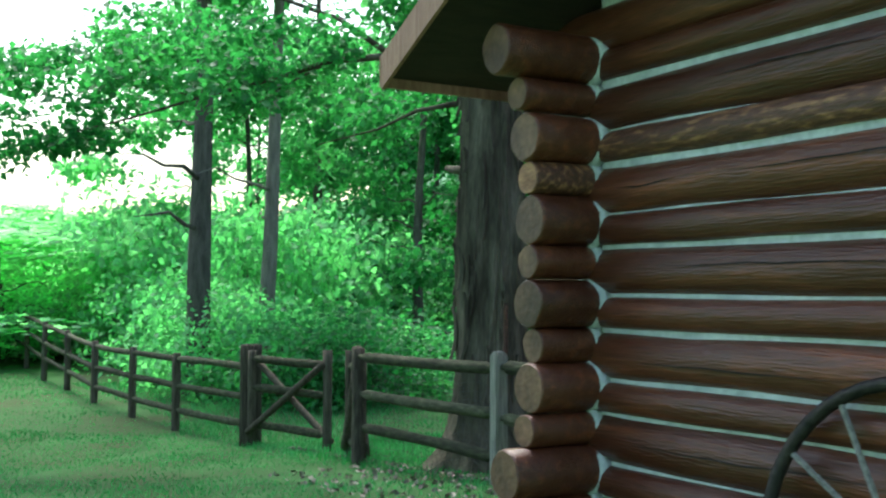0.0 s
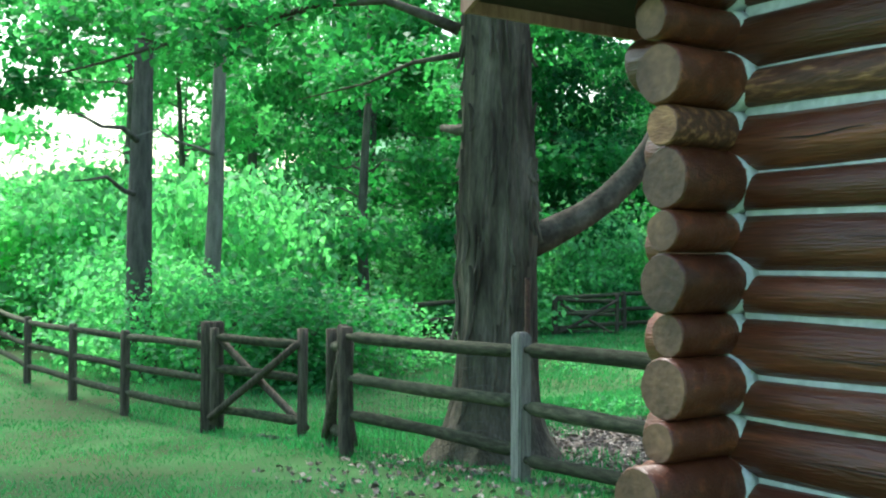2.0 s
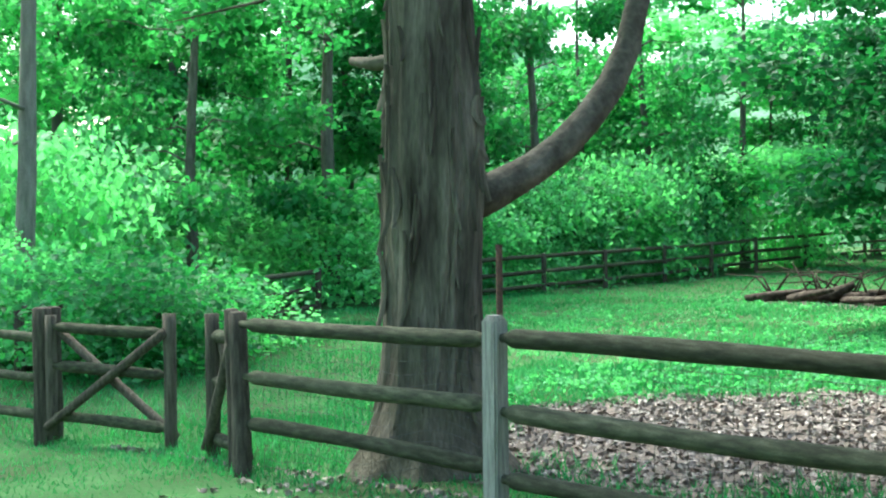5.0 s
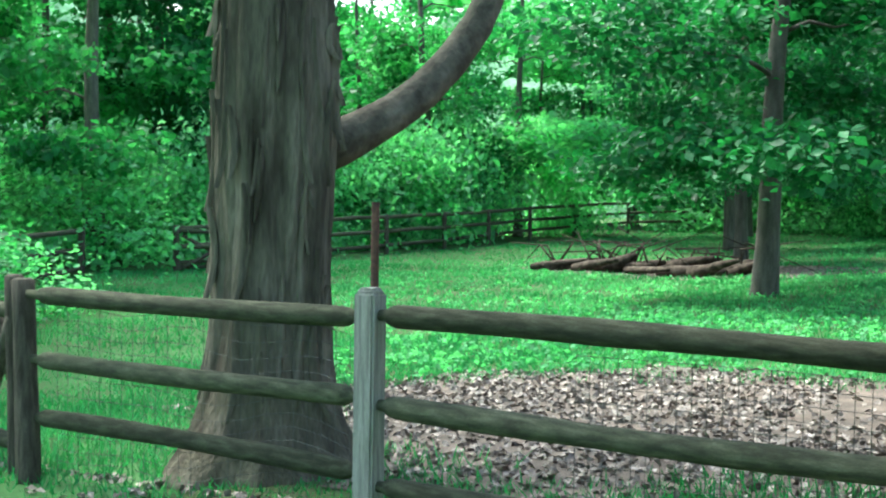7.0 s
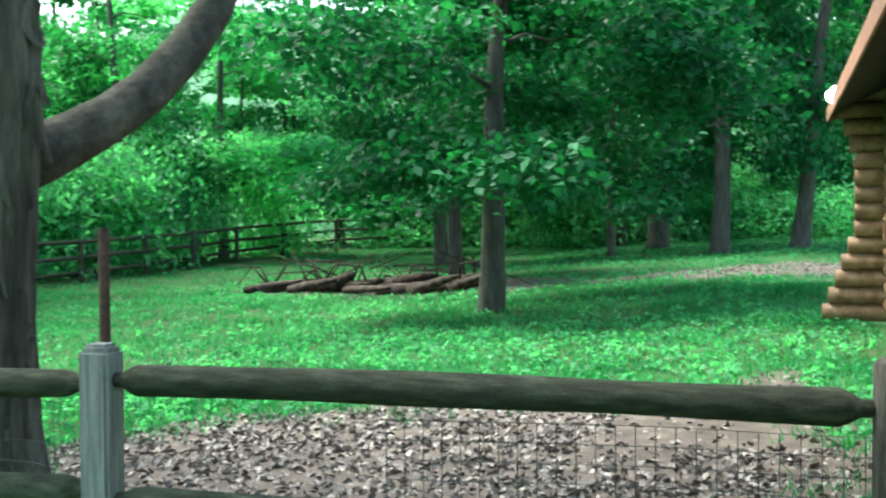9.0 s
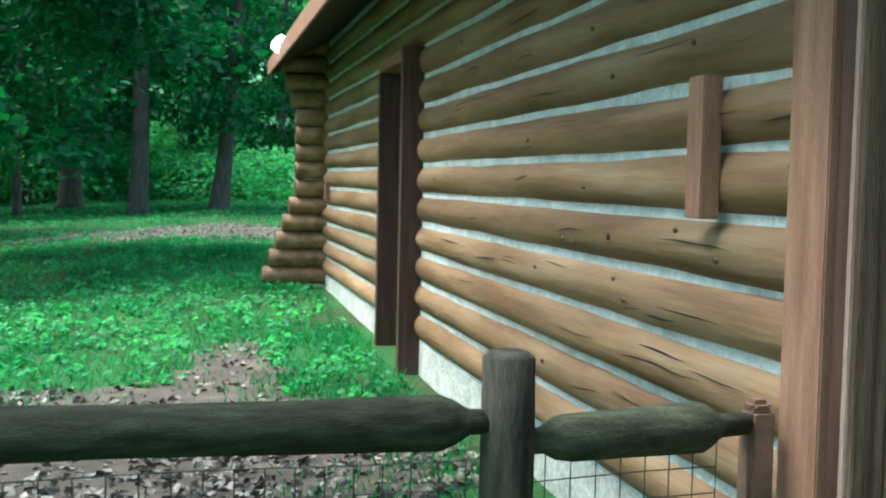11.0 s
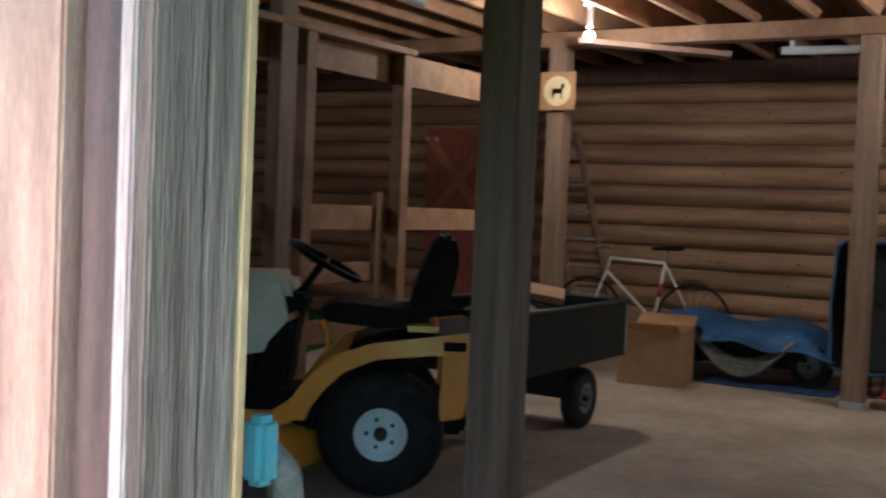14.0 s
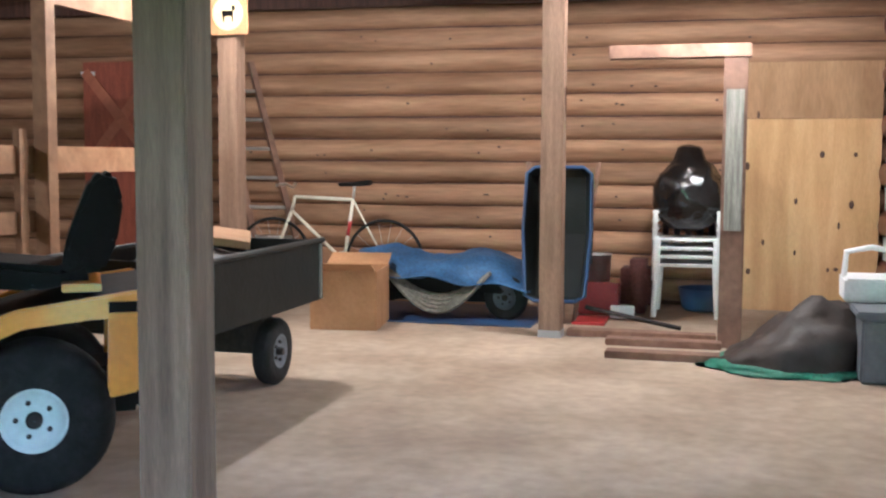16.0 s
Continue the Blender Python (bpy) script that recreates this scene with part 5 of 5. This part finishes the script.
def cart():
    t = thing("dump_cart", "dark green steel garden dump cart on two wheels", "garden cart", pose(0, 0, FZ))
    x0, x1, y0, y1, z0, z1 = 3.95, 5.39, 3.41, 4.17, 0.43, 0.76
    part("tray_side", box(B(), x0, x1, y0, y0 + 0.02, z0, z1, 0.004), GUNMETAL, t)
    part("tray_side", box(B(), x0, x1, y1 - 0.02, y1, z0, z1, 0.004), GUNMETAL, t)
    part("tray_floor", box(B(), x0, x1, y0 + 0.02, y1 - 0.02, z0, z0 + 0.02), GUNMETAL, t)
    part("tray_end", box(B(), x0, x0 + 0.02, y0 + 0.021, y1 - 0.021, z0 + 0.02, z1, 0.003), GUNMETAL, t)
    part("tailgate", box(B(), x1 - 0.02, x1 + 0.005, y0 + 0.021, y1 - 0.021, z0 + 0.02, z1, 0.003), GUNMETAL, t)
    part("rolled_rim", tube(B(), [(x0, y0, z1), (x1, y0, z1)], 0.016, 8), GUNMETAL, t)
    part("rolled_rim", tube(B(), [(x0, y1, z1), (x1, y1, z1)], 0.016, 8), GUNMETAL, t)
    part("corner_strip", box(B(), x1 - 0.055, x1 - 0.03, y0 - 0.008, y0 + 0.001, z0 + 0.01, z1 - 0.02, 0.001), STEEL, t, "bright steel gate channel")
    part("axle", tube(B(), line((5.06, 3.51, 0.18), (5.06, 4.19, 0.18), 2), 0.018, 8), IRON, t)
    part("frame", box(B(), 3.70, 5.10, 3.77, 3.85, 0.34, 0.40, 0.004), IRON, t)
    part("frame", box(B(), 5.00, 5.12, 3.60, 4.06, 0.19, 0.43, 0.004), IRON, t)
    part("drawbar", tube(B(), line((3.75, 3.81, 0.36), (3.62, 3.40, 0.30), 3), 0.02, 8), IRON, t)
    for y in (3.58, 4.10):
        wheel(t, "wheel", 5.08, y, 0.18, 0.18, 0.10, 0.09, GREYTUB, False)
    b = part("flat_carton", box(B(), -0.17, 0.17, -0.22, 0.22, -0.02, 0.02, 0.004), CARD)
    b.matrix_world = pose(4.72, 3.78, 0.765, 8, -6, 25)
    tagged(b, "flattened carton lying on the cart load", "carton")
    h = thing("cart_load", "dark sacks and tools heaped in the cart", "sacks")
    bm = B()
    bmesh.ops.create_icosphere(bm, subdivisions=3, radius=1)
    for v in bm.verts:
        k = 1 + 0.18 * noise.noise(v.co * 2.3)
        v.co = Vector((4.62 + v.co.x * 0.52 * k, 3.79 + v.co.y * 0.32 * k, 0.52 + v.co.z * 0.19 * k))
    part("sack", bm, DARKCLOTH, h, smooth=True)


def clay_box():
    t = thing("cardboard_box", "open brown cardboard box on the floor", "box", pose(7.19, 3.89, FZ, 0, 0, 8))
    for x0, x1, y0, y1 in ((-0.26, -0.255, -0.24, 0.24), (0.255, 0.26, -0.24, 0.24), (-0.255, 0.255, -0.24, -0.235), (-0.255, 0.255, 0.235, 0.24)):
        part("side", box(B(), x0, x1, y0, y1, 0, 0.42), CARD, t)
    part("base", box(B(), -0.255, 0.255, -0.235, 0.235, 0.0, 0.01), CARD, t)
    for s in (1, -1):
        f = part("flap", box(B(), -0.003, 0.003, -0.23, 0.23, 0, 0.2), CARD, t)
        f.matrix_basis = pose(0.26 * s, 0, 0.42, 0, 70 * s, 0)


def bicycle():
    t = thing("bicycle", "old cream ten-speed bicycle with red bands leaning at the log wall", "bicycle")
    x = 8.4

    def seg(name, a, b, r, m):
        part(name, tube(B(), line((x, *a), (x, *b), 2), r, 8), m, t, smooth=True)
    bb, st, ht, hb, rh, fh = (4.38, 0.28), (4.30, 0.80), (4.82, 0.82), (4.85, 0.70), (4.02, 0.30), (5.02, 0.30)
    for nm, a, b in (("seat_tube", bb, st), ("top_tube", st, ht), ("down_tube", bb, hb), ("head_tube", hb, ht), ("chain_stay", bb, rh), ("seat_stay", st, rh), ("fork", hb, fh)):
        seg(nm, a, b, 0.015 if "stay" not in nm else 0.009, CREAM)
    seg("seat_post", st, (4.285, 0.92), 0.012, STEEL)
    part("saddle", profile_slab(B(), [(-0.13, 0.0), (0.14, -0.01), (0.15, 0.02), (0.02, 0.025), (-0.12, 0.05), (-0.15, 0.03)], -0.05, 0.05, 0.012), BLACK, t).matrix_basis = pose(x, 4.28, 0.92, 0, 0, 90)
    seg("red_band", (4.325, 0.62), (4.345, 0.50), 0.0165, RED)
    part("handlebar", tube(B(), [(x - 0.2, 4.9, 0.92), (x - 0.1, 4.86, 0.93), (x, 4.84, 0.9), (x + 0.1, 4.86, 0.93), (x + 0.2, 4.9, 0.92)], 0.012, 8), STEEL, t)
    for cy, cz in (rh, fh):
        ring = [(x, cy + 0.33 * math.cos(a), cz + 0.33 * math.sin(a)) for a in [2 * math.pi * k / 32 for k in range(33)]]
        w = part("wheel", tube(B(), ring, 0.014, 8, caps=False), RUBBER, t, smooth=True)
        for k in range(18):
            a = 2 * math.pi * k / 18
            part("spoke", tube(B(), [(x, cy, cz), (x, cy + 0.32 * math.cos(a), cz + 0.32 * math.sin(a))], 0.0015, 4), STEEL, w)
    part("chainring", lathe(B(), [(0.09, -0.003), (0.09, 0.003), (0.05, 0.003)], 24, pose(x - 0.03, *bb, 0, 90, 0)), STEEL, t)


def covered_heap():
    t = thing("tarp_covered_heap", "blue tarp thrown over a low machine beside the log wall", "tarp")
    bm = B()
    n, m = 28, 16
    grid = []
    for j in range(m + 1):
        row = []
        for i in range(n + 1):
            u, v = i / n, j / m
            y = 4.05 - 1.40 * u
            prof = math.sin(math.pi * min(1, max(0, 0.08 + 0.86 * u))) ** 0.55
            top = 0.34 + 0.20 * prof - 0.10 * u + 0.05 * math.sin(u * 9 + 1)
            x = 7.55 + 0.85 * v
            z = top * (1 - 0.5 * (2 * abs(v - 0.55)) ** 3) + 0.05 * noise.noise(Vector((u * 5, v * 4, 0))) + 0.02 * noise.noise(Vector((u * 14, v * 9, 2)))
            if v < 0.08:
                z = 0.36 - 0.10 * u + 0.02 * math.sin(u * 17)
            row.append(bm.verts.new((x, y, z + FZ)))
        grid.append(row)
    for r0, r1 in zip(grid, grid[1:]):
        for i in range(n):
            bm.faces.new((r0[i], r0[i + 1], r1[i + 1], r1[i]))
    ob = part("tarp", bm, BLUE, t, smooth=True)
    so = ob.modifiers.new("thick", "SOLIDIFY")
    so.thickness = 0.006
    b2 = B()
    box(b2, 7.72, 8.35, 2.8, 3.95, 0.06, 0.34, 0.08)
    part("machine_body", b2, BLACK, t, "dark machine under the tarp")
    for k in range(5):
        pts = [(7.58 + 0.02 * k, 3.75 - 0.8 * s, 0.36 - (0.30 - 0.03 * k) * math.sin(math.pi * s) + FZ) for s in [i / 10 for i in range(11)]]
        part("hose_loop", tube(B(), pts, 0.016, 8), HOSE, t, smooth=True)
    wheel(t, "wheel", 7.75, 2.85, 0.11, 0.17, 0.08, 0.09, GREYTUB, False).matrix_basis = Matrix.Translation((7.75, 2.85, 0.11)) @ pose(0, 0, 0, 0, 0, 80) @ Matrix.Translation((-7.75, -2.85, -0.11))
    g = part("ground_sheet", box(B(), 7.40, 8.5, 2.6, 4.0, FZ, FZ + 0.008, 0.002), BLUETUB)
    tagged(g, "dark blue plastic sheet on the concrete", "sheet")


def wheelbarrow():
    t = thing("wheelbarrow", "blue wheelbarrow stood upright on its nose behind the post", "wheelbarrow", pose(7.55, 2.46, FZ, 0, 10, 0))
    bm = B()
    rows = []
    for h, w, d in ((0.18, 0.15, 0.10), (0.22, 0.22, 0.16), (0.7, 0.25, 0.22), (1.12, 0.24, 0.16), (1.17, 0.18, 0.12)):
        rows.append([bm.verts.new((xx, yy, h)) for xx, yy in ((0, -w), (0, w), (d, w * 0.75), (d, -w * 0.75))])
    for r0, r1 in zip(rows, rows[1:]):
        for i in (1, 2, 3):
            bm.faces.new((r0[i], r0[(i + 1) % 4], r1[(i + 1) % 4], r1[i]))
    bm.faces.new(rows[0])
    bm.faces.new(rows[-1][::-1])
    so = part("tray", bm, GUNMETAL, t)
    k = so.modifiers.new("thick", "SOLIDIFY")
    k.thickness = 0.01
    rim = [(0, -0.15, 0.18), (0, -0.22, 0.22), (0, -0.25, 0.7), (0, -0.24, 1.12), (0, -0.18, 1.17), (0, 0.18, 1.17), (0, 0.24, 1.12), (0, 0.25, 0.7), (0, 0.22, 0.22), (0, 0.15, 0.18), (0, -0.15, 0.18)]
    part("rim", tube(B(), rim, 0.014, 8), BLUETUB, t, "blue rolled tray rim", smooth=True)
    for s in (1, -1):
        part("handle", tube(B(), [(0.2, 0.12 * s, 0.02), (0.24, 0.2 * s, 0.7), (0.18, 0.27 * s, 1.24)], 0.018, 8), OLDBOARD, t)
        part("leg", tube(B(), [(0.22, 0.18 * s, 0.5), (0.45, 0.2 * s, 0.5), (0.45, 0.2 * s, 0.8), (0.22, 0.2 * s, 0.9)], 0.012, 8), IRON, t)
    w = bmesh.new()
    lathe(w, [(0.05, -0.04), (0.13, -0.04), (0.15, 0), (0.13, 0.04), (0.05, 0.04)], 20, pose(0.14, 0, 0.12, 90, 0, 0))
    part("wheel", w, RUBBER, t, smooth=True)


def chairs_and_bag():
    def chair(z, first):
        t = thing("garden_chair", "white moulded plastic garden chair in a stack", "chair", pose(8.45, 1.55, FZ + z), group="stacked chairs")
        part("seat", box(B(), -0.22, 0.22, -0.24, 0.24, 0.39, 0.415, 0.01), WHITE, t)
        bm = B()
        for k in range(5):
            box(bm, 0.20, 0.225, -0.2 + k * 0.09, -0.15 + k * 0.09, 0.42, 0.80, 0.004)
        box(bm, 0.195, 0.23, -0.23, 0.23, 0.78, 0.83, 0.01)
        part("backrest", bm, WHITE, t)
        for sx in (-1, 1):
            for sy in (-1, 1):
                part("leg", tube(B(), line((0.23 * sx, 0.24 * sy, 0.0 if z == 0 else 0.22), (0.2 * sx, 0.22 * sy, 0.40), 2), [0.022, 0.026, 0.028], 8), WHITE, t)
        for sy in (-1, 1):
            part("armrest", box(B(), -0.22, 0.22, 0.24 * sy - 0.025, 0.24 * sy + 0.025, 0.60, 0.625, 0.008), WHITE, t)
            part("arm_support", tube(B(), line((-0.2, 0.24 * sy, 0.40), (-0.2, 0.24 * sy, 0.61), 2), 0.02, 8), WHITE, t)
    for k in range(4):
        chair(0.065 * k, k == 0)
    bm = B()
    bmesh.ops.create_icosphere(bm, subdivisions=4, radius=1)
    for v in bm.verts:
        d = v.co.copy()
        k = 1 + 0.10 * noise.noise(d * 3) + 0.05 * noise.noise(d * 8)
        v.co = Vector((8.45 + d.x * 0.24 * k, 1.55 + d.y * 0.28 * k, FZ + 0.92 + d.z * (0.30 if d.z > 0 else 0.26) * k))
        if d.z > 0.93:
            v.co.z += 0.10
    b = part("rubbish_bag", bm, BAG, smooth=True)
    tagged(b, "shiny black plastic bag on the stacked white chairs", "plastic bag")


def clutter():
    f = thing("leaning_door_frame", "leaning rough timber door frame with a greyish post", "frame")
    part("upright", box(B(), 6.93, 7.04, 1.14, 1.29, FZ, 1.80, 0.005), OLDBOARD, f)
    part("whitewash", box(B(), 6.922, 6.929, 1.16, 1.27, 0.7, 1.6, 0.001), GREYWOOD, f, "greyish worn paint on the post face")
    part("crossbar", box(B(), 6.93, 7.04, 1.12, 2.02, 1.802, 1.89, 0.005), OLDBOARD, f)
    for i, (x, y0, y1, z) in enumerate(((6.42, 1.26, 1.95, 0), (6.9, 1.26, 2.0, 0), (7.2, 1.3, 2.3, 0))):
        b = part("old_plank", box(B(), x - 0.07, x + 0.07, y0, y1, FZ, FZ + 0.045, 0.006), OLDBOARD)
        tagged(b, "old red-brown plank on the concrete floor", "plank", "floor planks")
    for z0, z1, lab in ((-0.06, 1.48, "knotty yellow plywood sheet against the log wall"), (1.484, 1.93, "upper strip of knotty plywood on the log wall")):
        p = part("plywood_sheet", box(B(), 8.885, 8.905, 0.105, 1.24, z0, z1, 0.001), PLY if z0 < 0 else PLYDARK)
        tagged(p, lab, "plywood")
    bm = B()
    rng = random.Random(4)
    for _ in range(13):
        lathe(bm, [(0.0005, 0.003), (0.010, 0.003), (0.018, 0.0)], 10, Matrix.Translation((8.884, rng.uniform(0.25, 1.2), rng.uniform(0.1, 1.85))) @ pose(0, 0, 0, 0, -90, 0) @ Matrix.Diagonal((rng.uniform(0.6, 2.0), rng.uniform(0.5, 1.2), 1, 1)))
    k = part("plywood_knots", bm, KNOT)
    tagged(k, "dark knots in the plywood", "knots", kind="structure")
    # dark tarp heap
    t = thing("tarp_heap", "dark crumpled tarp with a green hem heaped on concrete", "tarp")
    for nm, m_, sc, zz in (("tarp_sheet", DARKCLOTH, 1.0, 0.60), ("hem", GREENCLOTH, 1.12, 0.07)):
        bm = B()
        bmesh.ops.create_icosphere(bm, subdivisions=4, radius=1)
        for v in bm.verts:
            d = v.co.copy()
            k = 1 + 0.2 * noise.noise(d * 2.1) + 0.09 * noise.noise(d * 6)
            ramp = 0.55 + 0.45 * (-d.y)
            v.co = Vector((6.35 + d.x * 0.34 * k * sc, 0.86 + d.y * 0.44 * k * sc, FZ + max(0, d.z) * zz * k * (ramp if nm == "tarp_sheet" else 1) + 0.004))
        part(nm, bm, m_, t, smooth=True)
    # stacked tubs and white chairs at the side
    b = thing("storage_tub", "grey plastic storage tub with a lid", "tub", pose(6.2, 0.32, FZ))
    part("tub", profile_slab(B(), [(-0.24, 0), (0.24, 0), (0.28, 0.36), (-0.28, 0.36)], -0.17, 0.20, 0.015), GREYTUB, b)
    part("lid", box(B(), -0.29, 0.29, -0.18, 0.23, 0.361, 0.40, 0.01), GREYTUB, b)
    c = thing("white_crate", "white plastic crate with a carrying handle", "crate", pose(6.5, 0.42, FZ + 0.40))
    part("crate", profile_slab(B(), [(-0.16, 0), (0.16, 0), (0.2, 0.14), (-0.2, 0.14)], -0.16, 0.16, 0.012), WHITE, c)
    part("handle", tube(B(), [(0, -0.15, 0.13), (0, -0.14, 0.28), (0, 0.0, 0.31), (0, 0.14, 0.28), (0, 0.15, 0.13)], 0.018, 8), WHITE, c)
    # small things by the wall
    o = thing("paint_pot", "shiny metal pot on a red crate", "pot", pose(8.35, 2.24, FZ + 0.26))
    part("pot", lathe(B(), [(0.001, 0), (0.10, 0), (0.11, 0.2), (0.115, 0.2), (0.115, 0.21), (0.1, 0.2), (0.09, 0.02)], 20), STEEL, o, smooth=True)
    r = thing("red_crate", "red plastic crate near the log wall", "crate", pose(8.35, 2.22, FZ))
    part("body", box(B(), -0.15, 0.15, -0.16, 0.16, 0, 0.25, 0.015), RED, r)
    part("rim", box(B(), -0.16, 0.16, -0.17, 0.17, 0.225, 0.258, 0.008), RED, r)
    w = part("wine_cushion", box(B(), 8.3, 8.75, 1.80, 2.06, FZ, FZ + 0.42, 0.07), WINE, smooth=True)
    tagged(w, "dark wine-red padded cushion block on the floor", "cushion")
    p = part("white_packet", box(B(), 8.05, 8.08, 1.92, 2.10, FZ, FZ + 0.1, 0.004), WHITE)
    tagged(p, "small white packet on the floor", "packet")
    u = thing("blue_tub", "blue plastic tub under the chairs", "tub", pose(8.75, 1.42, FZ))
    part("tub", lathe(B(), [(0.001, 0), (0.16, 0), (0.2, 0.18), (0.21, 0.18), (0.18, 0.02)], 22), BLUETUB, u, smooth=True)
    h = part("tool_handle", tube(B(), line((7.75, 2.25, FZ + 0.12), (7.5, 1.55, FZ + 0.03), 3), 0.016, 8), IRON, smooth=True)
    tagged(h, "dark tool handle lying on the floor", "tool")
    m_ = part("red_mat", box(B(), 7.65, 8.05, 2.1, 2.34, FZ, FZ + 0.02, 0.005), RED)
    tagged(m_, "flat red plastic mat on the floor", "mat")
    # ladder and rods against the back wall
    l = thing("ladder", "brown wooden ladder leaning on the log wall", "ladder")
    a0, a1, b0, b1 = Vector((8.5, 4.72, FZ)), Vector((8.9, 5.45, 2.0)), Vector((8.5, 5.15, FZ)), Vector((8.9, 5.75, 2.0))
    for p0, p1 in ((a0, a1), (b0, b1)):
        part("stile", tube(B(), line(p0, p1, 2), 0.035, 4), OLDBOARD, l)
    for i in range(1, 8):
        u_ = i / 8
        part("rung", tube(B(), line(a0.lerp(a1, u_), b0.lerp(b1, u_), 2), 0.016, 8), STEEL, l)
    # leaf blower tube and teal can by the jamb
    v = thing("hose_and_can", "teal plastic can with a grey hose just inside the doorway", "hose")
    part("can", box(B(), 0.335, 0.385, 1.975, 2.02, 0.785, 0.895, 0.012), TEAL, v)
    part("hose", tube(B(), [(0.37, 2.0, 0.84), (0.43, 2.01, 0.79), (0.48, 2.03, 0.66), (0.51, 2.04, 0.42), (0.51, 2.05, FZ)], [0.024, 0.03, 0.033, 0.034, 0.034], 12), HOSE, v, smooth=True)
    part("stand", box(B(), 0.34, 0.40, 2.03, 2.09, FZ, 0.72, 0.01), GREYPOST, v)


barn_posts()
stall_frame()
tractor()
cart()
clay_box()
bicycle()
covered_heap()
wheelbarrow()
chairs_and_bag()
clutter()


def wagon_wheel():
    t = thing("wagon_wheel", "dark iron-rimmed wagon wheel leaning on the log wall", "wheel", pose(1.78, -0.22, 0.48, 82, 0, 0))
    ring = [Vector((0.56 * math.cos(a), 0.56 * math.sin(a), 0)) for a in [2 * math.pi * k / 40 for k in range(41)]]
    part("rim", tube(B(), ring, 0.026, 10, caps=False), IRON, t, smooth=True)
    part("hub", lathe(B(), [(0.001, -0.08), (0.05, -0.08), (0.07, 0), (0.05, 0.08), (0.001, 0.08)], 16), IRON, t, smooth=True)
    for k in range(12):
        a = 2 * math.pi * k / 12
        part("spoke", tube(B(), line((0.05 * math.cos(a), 0.05 * math.sin(a), 0), (0.55 * math.cos(a), 0.55 * math.sin(a), 0), 2), 0.012, 6), GREYWOOD, t)


wagon_wheel()
